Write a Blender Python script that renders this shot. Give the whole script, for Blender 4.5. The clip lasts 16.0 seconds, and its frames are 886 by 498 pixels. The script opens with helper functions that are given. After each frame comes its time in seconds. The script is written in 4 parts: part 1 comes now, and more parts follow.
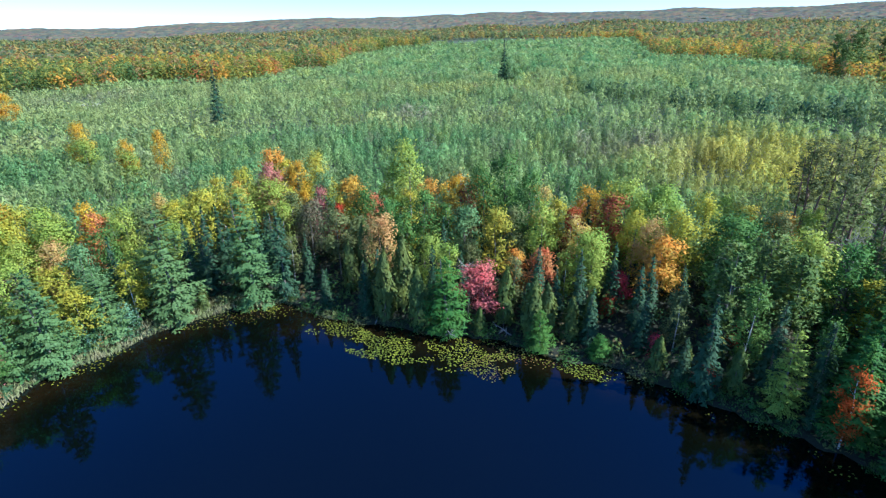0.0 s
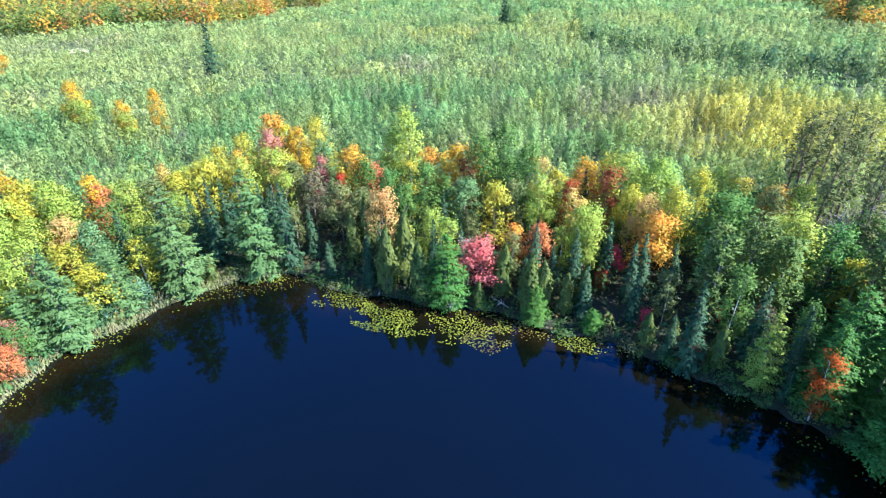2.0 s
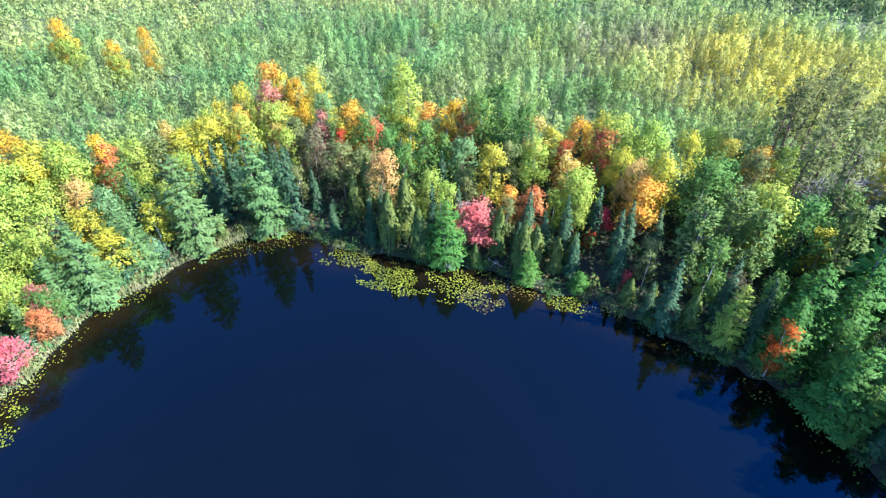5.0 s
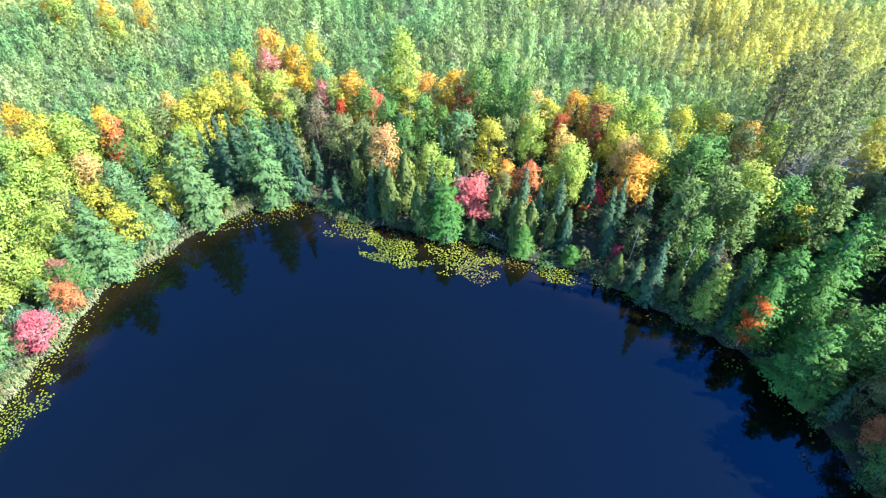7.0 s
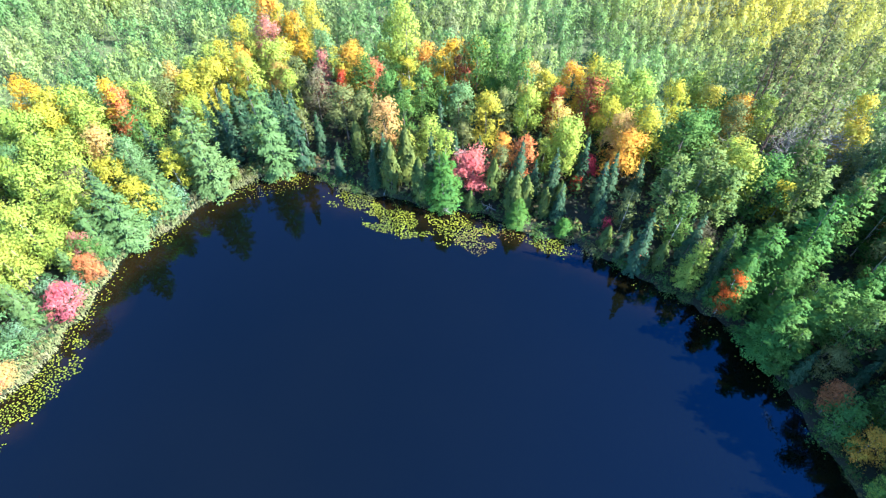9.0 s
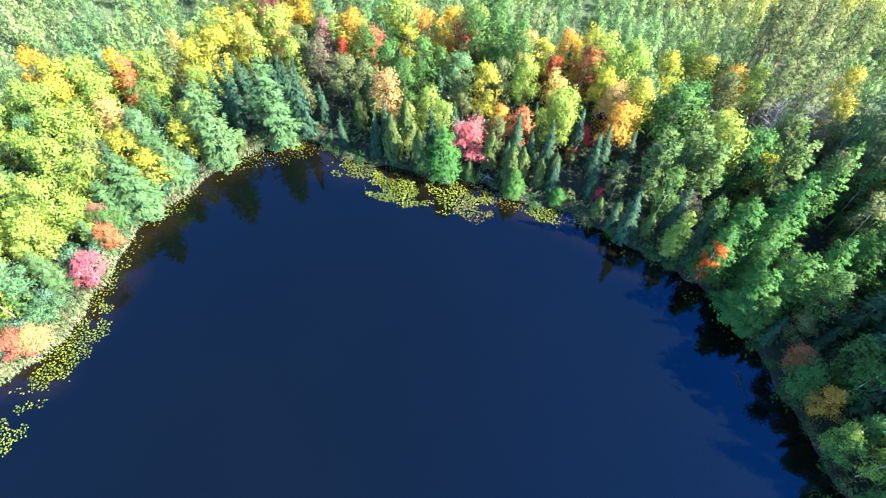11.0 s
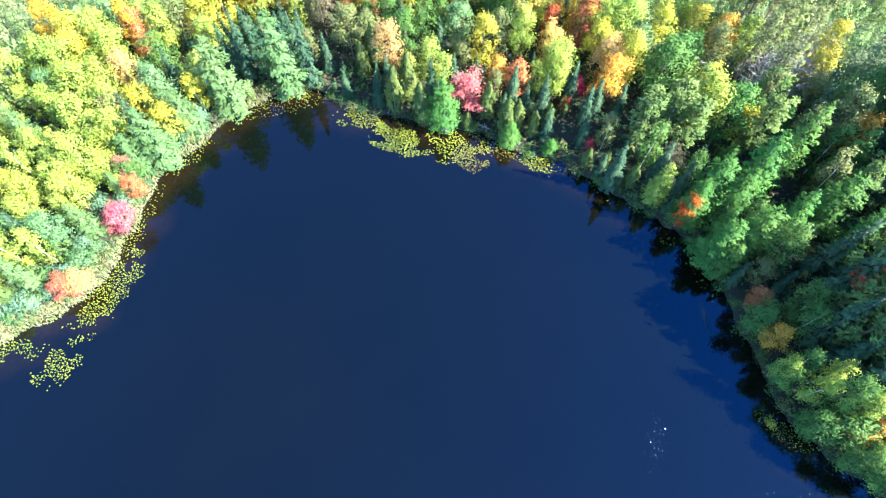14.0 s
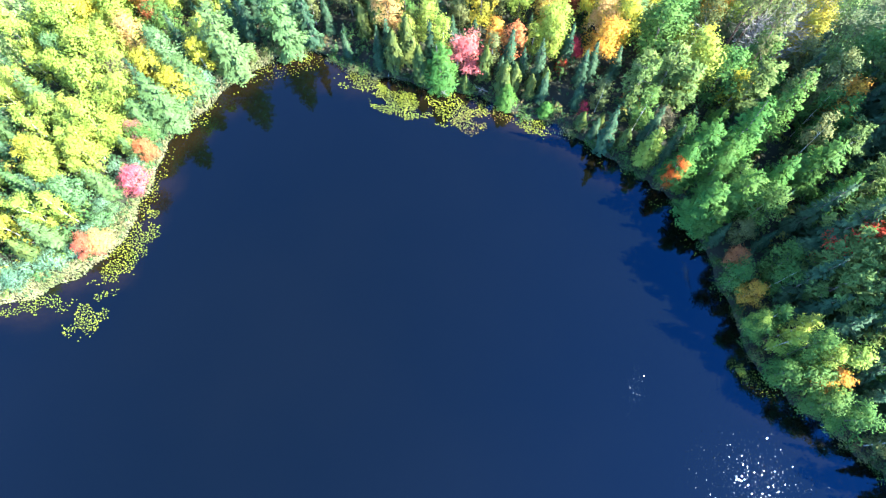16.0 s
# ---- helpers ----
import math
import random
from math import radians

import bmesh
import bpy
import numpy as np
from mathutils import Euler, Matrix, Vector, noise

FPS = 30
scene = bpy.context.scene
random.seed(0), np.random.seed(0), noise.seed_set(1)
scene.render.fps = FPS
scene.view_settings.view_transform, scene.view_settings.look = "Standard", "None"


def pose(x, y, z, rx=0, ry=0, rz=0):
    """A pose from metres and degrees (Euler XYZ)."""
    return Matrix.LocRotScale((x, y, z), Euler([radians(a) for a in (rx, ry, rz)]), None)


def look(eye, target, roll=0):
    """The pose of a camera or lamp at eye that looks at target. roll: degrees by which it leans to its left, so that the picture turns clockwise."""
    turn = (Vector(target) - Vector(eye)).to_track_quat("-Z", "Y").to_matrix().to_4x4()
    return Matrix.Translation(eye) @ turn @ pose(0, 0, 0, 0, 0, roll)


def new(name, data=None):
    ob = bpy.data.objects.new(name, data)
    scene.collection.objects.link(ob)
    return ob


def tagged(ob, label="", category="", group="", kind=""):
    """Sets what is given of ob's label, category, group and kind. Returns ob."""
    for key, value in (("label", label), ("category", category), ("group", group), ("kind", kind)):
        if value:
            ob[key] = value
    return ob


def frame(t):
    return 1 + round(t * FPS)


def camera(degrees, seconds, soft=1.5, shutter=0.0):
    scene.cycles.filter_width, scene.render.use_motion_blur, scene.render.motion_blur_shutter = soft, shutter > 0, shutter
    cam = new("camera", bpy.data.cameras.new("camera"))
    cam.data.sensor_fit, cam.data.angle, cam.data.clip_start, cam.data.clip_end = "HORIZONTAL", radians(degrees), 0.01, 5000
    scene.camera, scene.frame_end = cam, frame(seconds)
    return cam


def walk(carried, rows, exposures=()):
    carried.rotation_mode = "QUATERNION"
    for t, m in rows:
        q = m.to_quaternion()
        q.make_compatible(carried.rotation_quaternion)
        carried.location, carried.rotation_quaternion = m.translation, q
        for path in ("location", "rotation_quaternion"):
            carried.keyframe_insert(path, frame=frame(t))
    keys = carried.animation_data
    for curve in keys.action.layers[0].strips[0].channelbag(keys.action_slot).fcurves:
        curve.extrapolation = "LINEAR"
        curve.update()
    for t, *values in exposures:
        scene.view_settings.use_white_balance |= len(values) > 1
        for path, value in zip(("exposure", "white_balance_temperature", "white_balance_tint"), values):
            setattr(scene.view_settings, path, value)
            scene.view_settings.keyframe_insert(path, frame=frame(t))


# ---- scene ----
# The camera: a drone that climbs almost straight up and tips its lens down.
cam = camera(80.3, 16.0, 1.3)
PATH = [
    (0, 0.172, -1.829, 39.942, -0.026, -22.483, -1.129),
    (1, 0.078, -1.843, 42.587, -0.028, -25.660, -1.193),
    (2, -0.057, -1.900, 45.276, -0.110, -28.764, -1.171),
    (3, -0.221, -2.000, 48.004, -0.253, -31.800, -1.082),
    (4, -0.403, -2.141, 50.762, -0.439, -34.774, -0.943),
    (5, -0.589, -2.321, 53.544, -0.650, -37.690, -0.773),
    (6, -0.769, -2.537, 56.343, -0.867, -40.553, -0.588),
    (7, -0.929, -2.789, 59.151, -1.073, -43.370, -0.409),
    (8, -1.058, -3.074, 61.962, -1.248, -46.144, -0.251),
    (9, -1.143, -3.390, 64.768, -1.376, -48.880, -0.133),
    (10, -1.173, -3.736, 67.563, -1.437, -51.584, -0.073),
    (11, -1.136, -4.109, 70.340, -1.414, -54.261, -0.090),
    (12, -1.018, -4.508, 73.091, -1.287, -56.916, -0.200),
    (13, -0.809, -4.932, 75.809, -1.040, -59.554, -0.422),
    (14, -0.495, -5.377, 78.488, -0.653, -62.179, -0.774),
    (15, -0.066, -5.842, 81.120, -0.109, -64.797, -1.274),
    (16, 0.492, -6.326, 83.698, 0.610, -67.413, -1.939),
]
EXPOSURES = [(0.0, 0.9, 5150, 8), (0.6, 1.3, 5320, 9), (1.5, 1.63, 5480, 10), (4.0, 1.78, 5580, 10), (8.0, 2.1, 5720, 8), (12.0, 2.4, 5830, 8), (16.0, 2.75, 5850, 8)]
walk(cam, [(t, pose(x, y, z, 90 + pitch, 0, yaw) @ pose(0, 0, 0, 0, 0, roll)) for t, x, y, z, yaw, pitch, roll in PATH], EXPOSURES)

# ---- sky and sun ----
SUN_HEIGHT, SUN_BEARING = 38.0, 106.0
world = bpy.data.worlds.new("sky")
scene.world = world
world.use_nodes = True
sky = world.node_tree.nodes.new("ShaderNodeTexSky")
sky.sky_type, sky.sun_disc = "NISHITA", False
sky.sun_elevation, sky.sun_rotation = radians(SUN_HEIGHT), radians(SUN_BEARING)
sky.air_density, sky.dust_density, sky.ozone_density = 1.0, 0.0, 6.0
sky.altitude = 2000.0
back = world.node_tree.nodes["Background"]
back.inputs["Strength"].default_value = 0.13
world.node_tree.links.new(sky.outputs["Color"], back.inputs["Color"])
sun_way = Vector((math.cos(radians(SUN_HEIGHT)) * math.sin(radians(SUN_BEARING)),
                  math.cos(radians(SUN_HEIGHT)) * math.cos(radians(SUN_BEARING)), math.sin(radians(SUN_HEIGHT))))
sun_data = bpy.data.lights.new("sun", "SUN")
sun_data.energy, sun_data.angle, sun_data.color = 5.0, radians(0.53), (1.0, 0.95, 0.86)
sun = new("sun", sun_data)
sun.matrix_world = look(sun_way * 400, (0, 0, 0))

rng = np.random.default_rng(7)


# ---- materials ----
def nodes_of(name):
    mat = bpy.data.materials.new(name)
    mat.use_nodes = True
    tree = mat.node_tree
    tree.nodes.clear()
    return mat, tree, tree.nodes.new, tree.links.new


def ramp(tree, fac, stops):
    node = tree.nodes.new("ShaderNodeValToRGB")
    while len(node.color_ramp.elements) < len(stops):
        node.color_ramp.elements.new(0.5)
    for el, (pos, col) in zip(node.color_ramp.elements, stops):
        el.position, el.color = pos, (*col, 1)
    tree.links.new(fac, node.inputs["Fac"])
    return node.outputs["Color"]


def foliage(name, colour=None, other=None, through_light=0.3, spread=0.07, speckle=0.22):
    """Leaves: colour by thing and by leaf, some light passing through. No colour: taken from the mesh's tint."""
    mat, tree, add, link = nodes_of(name)
    info, geo = add("ShaderNodeObjectInfo"), add("ShaderNodeNewGeometry")
    if colour is None:
        tint = add("ShaderNodeAttribute")
        tint.attribute_name = "tint"
        base = tint.outputs["Color"]
    else:
        mix = add("ShaderNodeMix")
        mix.data_type = "RGBA"
        mix.inputs["A"].default_value, mix.inputs["B"].default_value = (*colour, 1), (*(other or colour), 1)
        blotch = add("ShaderNodeTexNoise")
        coord = add("ShaderNodeTexCoord")
        blotch.inputs["Scale"].default_value = 0.55
        blotch.noise_dimensions = "4D"
        seed = add("ShaderNodeMath")
        seed.operation = "MULTIPLY"
        seed.inputs[1].default_value = 37.0
        link(info.outputs["Random"], seed.inputs[0])
        link(seed.outputs[0], blotch.inputs["W"])
        link(coord.outputs["Object"], blotch.inputs["Vector"])
        add_up = add("ShaderNodeMath")
        add_up.operation = "MULTIPLY_ADD"
        add_up.inputs[1].default_value, add_up.inputs[2].default_value = speckle, -0.5 * speckle
        link(geo.outputs["Random Per Island"], add_up.inputs[0])
        total = add("ShaderNodeMath")
        total.operation = "ADD"
        stretch = add("ShaderNodeMapRange")
        stretch.inputs["From Min"].default_value, stretch.inputs["From Max"].default_value = 0.35, 0.65
        link(blotch.outputs["Fac"], stretch.inputs["Value"])
        link(stretch.outputs["Result"], total.inputs[0])
        link(add_up.outputs[0], total.inputs[1])
        total.use_clamp = True
        link(total.outputs[0], mix.inputs["Factor"])
        base = mix.outputs["Result"]
    hsv = add("ShaderNodeHueSaturation")
    value = add("ShaderNodeMapRange")
    value.inputs["To Min"].default_value, value.inputs["To Max"].default_value = 1 - spread, 1 + spread
    link(geo.outputs["Random Per Island"], value.inputs["Value"])
    hue = add("ShaderNodeMapRange")
    hue.inputs["To Min"].default_value, hue.inputs["To Max"].default_value = 0.488, 0.512
    link(info.outputs["Random"], hue.inputs["Value"])
    grain, place = add("ShaderNodeTexNoise"), add("ShaderNodeTexCoord")
    grain.inputs["Scale"].default_value, grain.inputs["Detail"].default_value = 0.8, 2.0
    link(place.outputs["Object"], grain.inputs["Vector"])
    mottle = add("ShaderNodeMapRange")
    mottle.inputs["From Min"].default_value, mottle.inputs["From Max"].default_value = 0.3, 0.7
    mottle.inputs["To Min"].default_value, mottle.inputs["To Max"].default_value = 0.86, 1.14
    link(grain.outputs["Fac"], mottle.inputs["Value"])
    both_values = add("ShaderNodeMath")
    both_values.operation = "MULTIPLY"
    link(mottle.outputs["Result"], both_values.inputs[0])
    link(value.outputs["Result"], both_values.inputs[1])
    link(base, hsv.inputs["Color"])
    link(both_values.outputs[0], hsv.inputs["Value"])
    link(hue.outputs["Result"], hsv.inputs["Hue"])
    skin = add("ShaderNodeBsdfPrincipled")
    skin.inputs["Roughness"].default_value = 0.62
    skin.inputs["Specular IOR Level"].default_value = 0.12
    link(hsv.outputs["Color"], skin.inputs["Base Color"])
    glow = add("ShaderNodeBsdfTranslucent")
    link(hsv.outputs["Color"], glow.inputs["Color"])
    both = add("ShaderNodeMixShader")
    both.inputs["Fac"].default_value = through_light
    link(skin.outputs[0], both.inputs[1])
    link(glow.outputs[0], both.inputs[2])
    link(both.outputs[0], add("ShaderNodeOutputMaterial").inputs["Surface"])
    return mat


def rough_surface(name, stops, scale, fine, bump=0.4, roughness=0.9):
    """A dry natural surface: two scales of noise choose the colour, the fine one also the relief."""
    mat, tree, add, link = nodes_of(name)
    coord = add("ShaderNodeTexCoord")
    big, small = add("ShaderNodeTexNoise"), add("ShaderNodeTexNoise")
    big.inputs["Scale"].default_value, small.inputs["Scale"].default_value = scale, fine
    big.inputs["Detail"].default_value = small.inputs["Detail"].default_value = 5
    for n in (big, small):
        link(coord.outputs["Object"], n.inputs["Vector"])
    mix = add("ShaderNodeMath")
    mix.operation = "MULTIPLY_ADD"
    mix.inputs[1].default_value = 0.5
    link(small.outputs["Fac"], mix.inputs[0])
    half = add("ShaderNodeMath")
    half.operation = "MULTIPLY"
    half.inputs[1].default_value = 0.5
    link(big.outputs["Fac"], half.inputs[0])
    link(half.outputs[0], mix.inputs[2])
    skin = add("ShaderNodeBsdfPrincipled")
    skin.inputs["Roughness"].default_value = roughness
    link(ramp(tree, mix.outputs[0], stops), skin.inputs["Base Color"])
    relief = add("ShaderNodeBump")
    relief.inputs["Strength"].default_value = bump
    relief.inputs["Distance"].default_value = 0.1
    link(small.outputs["Fac"], relief.inputs["Height"])
    link(relief.outputs["Normal"], skin.inputs["Normal"])
    link(skin.outputs[0], add("ShaderNodeOutputMaterial").inputs["Surface"])
    return mat


def water_surface(name="pond_water", roughness=0.045, sheen=(0.077, 0.355, 0.79, 1)):
    """Dark, peaty pond water: a smooth skin over a dim body, with faint ripples in drifting patches."""
    mat, tree, add, link = nodes_of(name)
    coord = add("ShaderNodeTexCoord")
    waves, patch = add("ShaderNodeTexNoise"), add("ShaderNodeTexNoise")
    waves.inputs["Scale"].default_value, waves.inputs["Detail"].default_value = 1.6, 3
    patch.inputs["Scale"].default_value = 0.035
    link(coord.outputs["Object"], waves.inputs["Vector"])
    link(coord.outputs["Object"], patch.inputs["Vector"])
    relief = add("ShaderNodeBump")
    relief.inputs["Distance"].default_value = 0.02
    amount = add("ShaderNodeMapRange")
    amount.inputs["From Min"].default_value, amount.inputs["From Max"].default_value = 0.4, 0.7
    amount.inputs["To Min"].default_value, amount.inputs["To Max"].default_value = 0.1, 0.5
    link(patch.outputs["Fac"], amount.inputs["Value"])
    link(amount.outputs["Result"], relief.inputs["Strength"])
    link(waves.outputs["Fac"], relief.inputs["Height"])
    body, gloss = add("ShaderNodeBsdfDiffuse"), add("ShaderNodeBsdfGlossy")
    shallow, bed = add("ShaderNodeAttribute"), add("ShaderNodeMix")
    shallow.attribute_name = "shallow"
    bed.data_type = "RGBA"
    link(shallow.outputs["Fac"], bed.inputs["Factor"])
    link(ramp(tree, patch.outputs["Fac"], [(0.3, (0.0016, 0.0025, 0.0012)), (0.7, (0.0021, 0.003, 0.0015))]), bed.inputs["A"])
    link(ramp(tree, waves.outputs["Fac"], [(0.3, (0.009, 0.0058, 0.002)), (0.7, (0.014, 0.0095, 0.0035))]), bed.inputs["B"])
    link(bed.outputs["Result"], body.inputs["Color"])
    gloss.inputs["Roughness"].default_value = roughness
    gloss.inputs["Color"].default_value = sheen
    link(relief.outputs["Normal"], gloss.inputs["Normal"])
    fresnel = add("ShaderNodeFresnel")
    fresnel.inputs["IOR"].default_value = 1.72
    link(relief.outputs["Normal"], fresnel.inputs["Normal"])
    skin = add("ShaderNodeMixShader")
    link(fresnel.outputs[0], skin.inputs["Fac"])
    link(body.outputs[0], skin.inputs[1])
    link(gloss.outputs[0], skin.inputs[2])
    link(skin.outputs[0], add("ShaderNodeOutputMaterial").inputs["Surface"])
    return mat


M_WATER = water_surface()
M_RIPPLE = water_surface("wind_ripples", 0.09, (0.7, 0.85, 1, 1))
M_GROUND = rough_surface("forest_floor", [(0.3, (0.016, 0.015, 0.01)), (0.5, (0.027, 0.03, 0.016)), (0.7, (0.045, 0.055, 0.025))], 0.15, 2.5)
M_MEADOW = rough_surface("rough_grass", [(0.3, (0.06, 0.06, 0.03)), (0.5, (0.075, 0.1, 0.04)), (0.7, (0.12, 0.13, 0.06))], 0.08, 1.8)
M_SAND = rough_surface("pale_sand", [(0.3, (0.5, 0.44, 0.34)), (0.7, (0.68, 0.62, 0.5))], 0.4, 3.0)
M_BARK = rough_surface("grey_bark", [(0.35, (0.09, 0.075, 0.06)), (0.65, (0.22, 0.2, 0.17))], 2.0, 14.0)
M_BIRCH = rough_surface("white_birch_bark", [(0.3, (0.2, 0.18, 0.16)), (0.45, (0.48, 0.46, 0.42)), (0.7, (0.58, 0.56, 0.52))], 1.5, 9.0)
M_DEAD = rough_surface("weathered_dead_wood", [(0.35, (0.19, 0.175, 0.15)), (0.65, (0.36, 0.33, 0.29))], 2.0, 12.0)
M_REDBARK = rough_surface("red_pine_bark", [(0.35, (0.1, 0.06, 0.045)), (0.65, (0.26, 0.16, 0.12))], 2.0, 10.0)

LEAF = {}
for leaf_name, colour, other in (
        ("yellow", (0.54, 0.43, 0.045), (0.4, 0.42, 0.06)),
        ("orangeyellow", (0.62, 0.33, 0.03), (0.6, 0.44, 0.04)),
        ("yellowpeach", (0.6, 0.42, 0.14), (0.55, 0.46, 0.07)),
        ("yellowgreen", (0.36, 0.43, 0.075), (0.22, 0.33, 0.065)),
        ("limegreen", (0.28, 0.39, 0.065), (0.4, 0.44, 0.075)),
        ("green", (0.08, 0.185, 0.045), (0.135, 0.24, 0.05)),
        ("palegreen", (0.19, 0.31, 0.12), (0.15, 0.27, 0.1)),
        ("olive", (0.17, 0.21, 0.07), (0.22, 0.23, 0.08)),
        ("peach", (0.64, 0.36, 0.13), (0.55, 0.4, 0.13)),
        ("orange", (0.68, 0.28, 0.045), (0.62, 0.4, 0.06)),
        ("orangered", (0.62, 0.13, 0.02), (0.34, 0.13, 0.02)),
        ("redorange", (0.62, 0.15, 0.07), (0.6, 0.26, 0.1)),
        ("red", (0.5, 0.035, 0.03), (0.4, 0.07, 0.03)),
        ("pinkred", (0.67, 0.18, 0.15), (0.66, 0.25, 0.18)),
        ("pink", (0.64, 0.12, 0.15), (0.62, 0.19, 0.19)),
        ("magenta", (0.62, 0.06, 0.09), (0.55, 0.07, 0.07)),
        ("rose", (0.55, 0.17, 0.16), (0.46, 0.22, 0.15)),
        ("maroon", (0.3, 0.07, 0.05), (0.26, 0.12, 0.05)),
        ("rust", (0.5, 0.16, 0.06), (0.42, 0.14, 0.06)),
        ("greybrown", (0.2, 0.15, 0.1), (0.17, 0.17, 0.08)),
        ("willow", (0.22, 0.36, 0.22), (0.16, 0.3, 0.15))):
    LEAF[leaf_name] = foliage(leaf_name + "_leaves", colour, other)
M_SPRUCE = foliage("spruce_needles", (0.034, 0.084, 0.042), (0.068, 0.122, 0.056), 0.12, 0.16)
M_TAMARACK = foliage("tamarack_needles", (0.055, 0.15, 0.03), (0.105, 0.21, 0.036), 0.14, 0.16)
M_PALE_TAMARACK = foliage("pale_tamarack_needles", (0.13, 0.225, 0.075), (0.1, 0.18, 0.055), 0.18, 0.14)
M_CEDAR = foliage("cedar_sprays", (0.14, 0.17, 0.035), (0.09, 0.135, 0.04), 0.15, 0.2)
M_PINE = foliage("pine_needles", (0.1, 0.17, 0.042), (0.155, 0.2, 0.05), 0.14, 0.2)
M_REDPINE = foliage("red_pine_needles", (0.12, 0.15, 0.048), (0.17, 0.18, 0.06), 0.2, 0.14)
M_STAND = foliage("stand_leaves", None, None, 0.45, 0.06)
M_PADS = foliage("lily_pad_skin", (0.25, 0.285, 0.03), (0.13, 0.17, 0.025), 0.15, 0.3)
M_BROWN_PADS = foliage("faded_pad_skin", (0.13, 0.075, 0.03), (0.17, 0.15, 0.04), 0.1, 0.2)
M_REED = foliage("reed_blades", (0.36, 0.34, 0.17), (0.22, 0.27, 0.1), 0.3, 0.2)


# ---- mesh tools ----
def fast_mesh(name, verts, tris, mats, slots=None, tint=None, smooth=False, normals=None):
    """A mesh from arrays: n x 3 places, m x 3 corners, a material slot a triangle and a tint a corner point."""
    me = bpy.data.meshes.new(name)
    me.vertices.add(len(verts))
    me.vertices.foreach_set("co", np.ascontiguousarray(verts, dtype=np.float32).ravel())
    me.loops.add(len(tris) * 3)
    me.loops.foreach_set("vertex_index", np.ascontiguousarray(tris, dtype=np.int32).ravel())
    me.polygons.add(len(tris))
    me.polygons.foreach_set("loop_start", np.arange(0, len(tris) * 3, 3, dtype=np.int32))
    me.polygons.foreach_set("loop_total", np.full(len(tris), 3, dtype=np.int32))
    for m in mats:
        me.materials.append(m)
    if slots is not None:
        me.polygons.foreach_set("material_index", np.ascontiguousarray(slots, dtype=np.int32))
    me.polygons.foreach_set("use_smooth", np.full(len(tris), smooth, dtype=bool))
    if tint is not None:
        layer = me.attributes.new("tint", "FLOAT_COLOR", "POINT")
        layer.data.foreach_set("color", np.c_[tint, np.ones(len(tint))].astype(np.float32).ravel())
    if normals is not None:
        me.polygons.foreach_set("use_smooth", np.ones(len(tris), dtype=bool))
        layer = me.attributes.new("custom_normal", "FLOAT_VECTOR", "POINT")
        layer.data.foreach_set("vector", np.ascontiguousarray(normals, dtype=np.float32).ravel())
    me.update(calc_edges=True)
    return me


def unit(v):
    return v / np.maximum(np.linalg.norm(v, axis=-1, keepdims=True), 1e-9)


def blades(places, facing, along, length, width, fold=0.25):
    """Leaf sprays: folded rhombs at places, facing that way, their long axis near along."""
    n = unit(facing)
    a = unit(along - n * (along * n).sum(-1, keepdims=True))
    s = np.cross(n, a)
    length, width = np.broadcast_to(length, len(places))[:, None], np.broadcast_to(width, len(places))[:, None]
    lift = n * width * fold
    four = np.stack([places - a * length / 2, places + s * width / 2 + lift, places + a * length / 2, places - s * width / 2 + lift], 1)
    i = np.arange(len(places))[:, None] * 4
    tris = np.concatenate([i + [0, 2, 1], i + [0, 3, 2]], 0)
    return four.reshape(-1, 3), tris


def shards(places, facing, along, length, width):
    """Small leaf clumps: one triangle each, at places, facing that way."""
    n = unit(facing)
    a = unit(along - n * (along * n).sum(-1, keepdims=True))
    s = np.cross(n, a)
    length, width = np.broadcast_to(length, len(places))[:, None], np.broadcast_to(width, len(places))[:, None]
    three = np.stack([places - a * length * 0.4 + s * width / 2, places - a * length * 0.4 - s * width / 2, places + a * length * 0.6], 1)
    return three.reshape(-1, 3), np.arange(len(places) * 3).reshape(-1, 3)


def soft(facing, outward, amount, each):
    """Shading normals between a leaf's own and its crown's, one for each of its corners."""
    return np.repeat(unit(unit(facing) * (1 - amount) + unit(outward) * amount), each, 0)


def limb(points, radii, sides=5):
    """A tapered tube through points."""
    points = np.asarray(points, float)
    verts, tris = [], []
    for k, (p, r) in enumerate(zip(points, radii)):
        d = unit(points[min(k + 1, len(points) - 1)] - points[max(k - 1, 0)])
        u = unit(np.cross(d, [0.31, 0.95, 0.05]))
        v = np.cross(d, u)
        ang = np.arange(sides) * 2 * np.pi / sides
        verts.append(p + r * (np.cos(ang)[:, None] * u + np.sin(ang)[:, None] * v))
        if k:
            for j in range(sides):
                a, b = (k - 1) * sides + j, (k - 1) * sides + (j + 1) % sides
                tris += [(a, b, b + sides), (a, b + sides, a + sides)]
    top = len(points) * sides
    verts.append(points[-1:] + 0)
    tris += [(top - sides + j, top - sides + (j + 1) % sides, top) for j in range(sides)]
    return np.concatenate(verts), np.array(tris)


def join(pieces):
    verts, tris, at = [], [], 0
    for v, t in pieces:
        verts.append(v)
        tris.append(np.asarray(t) + at)
        at += len(v)
    return np.concatenate(verts), np.concatenate(tris)


def smoothstep(a, b, x):
    u = np.clip((x - a) / (b - a), 0, 1)
    return u * u * (3 - 2 * u)


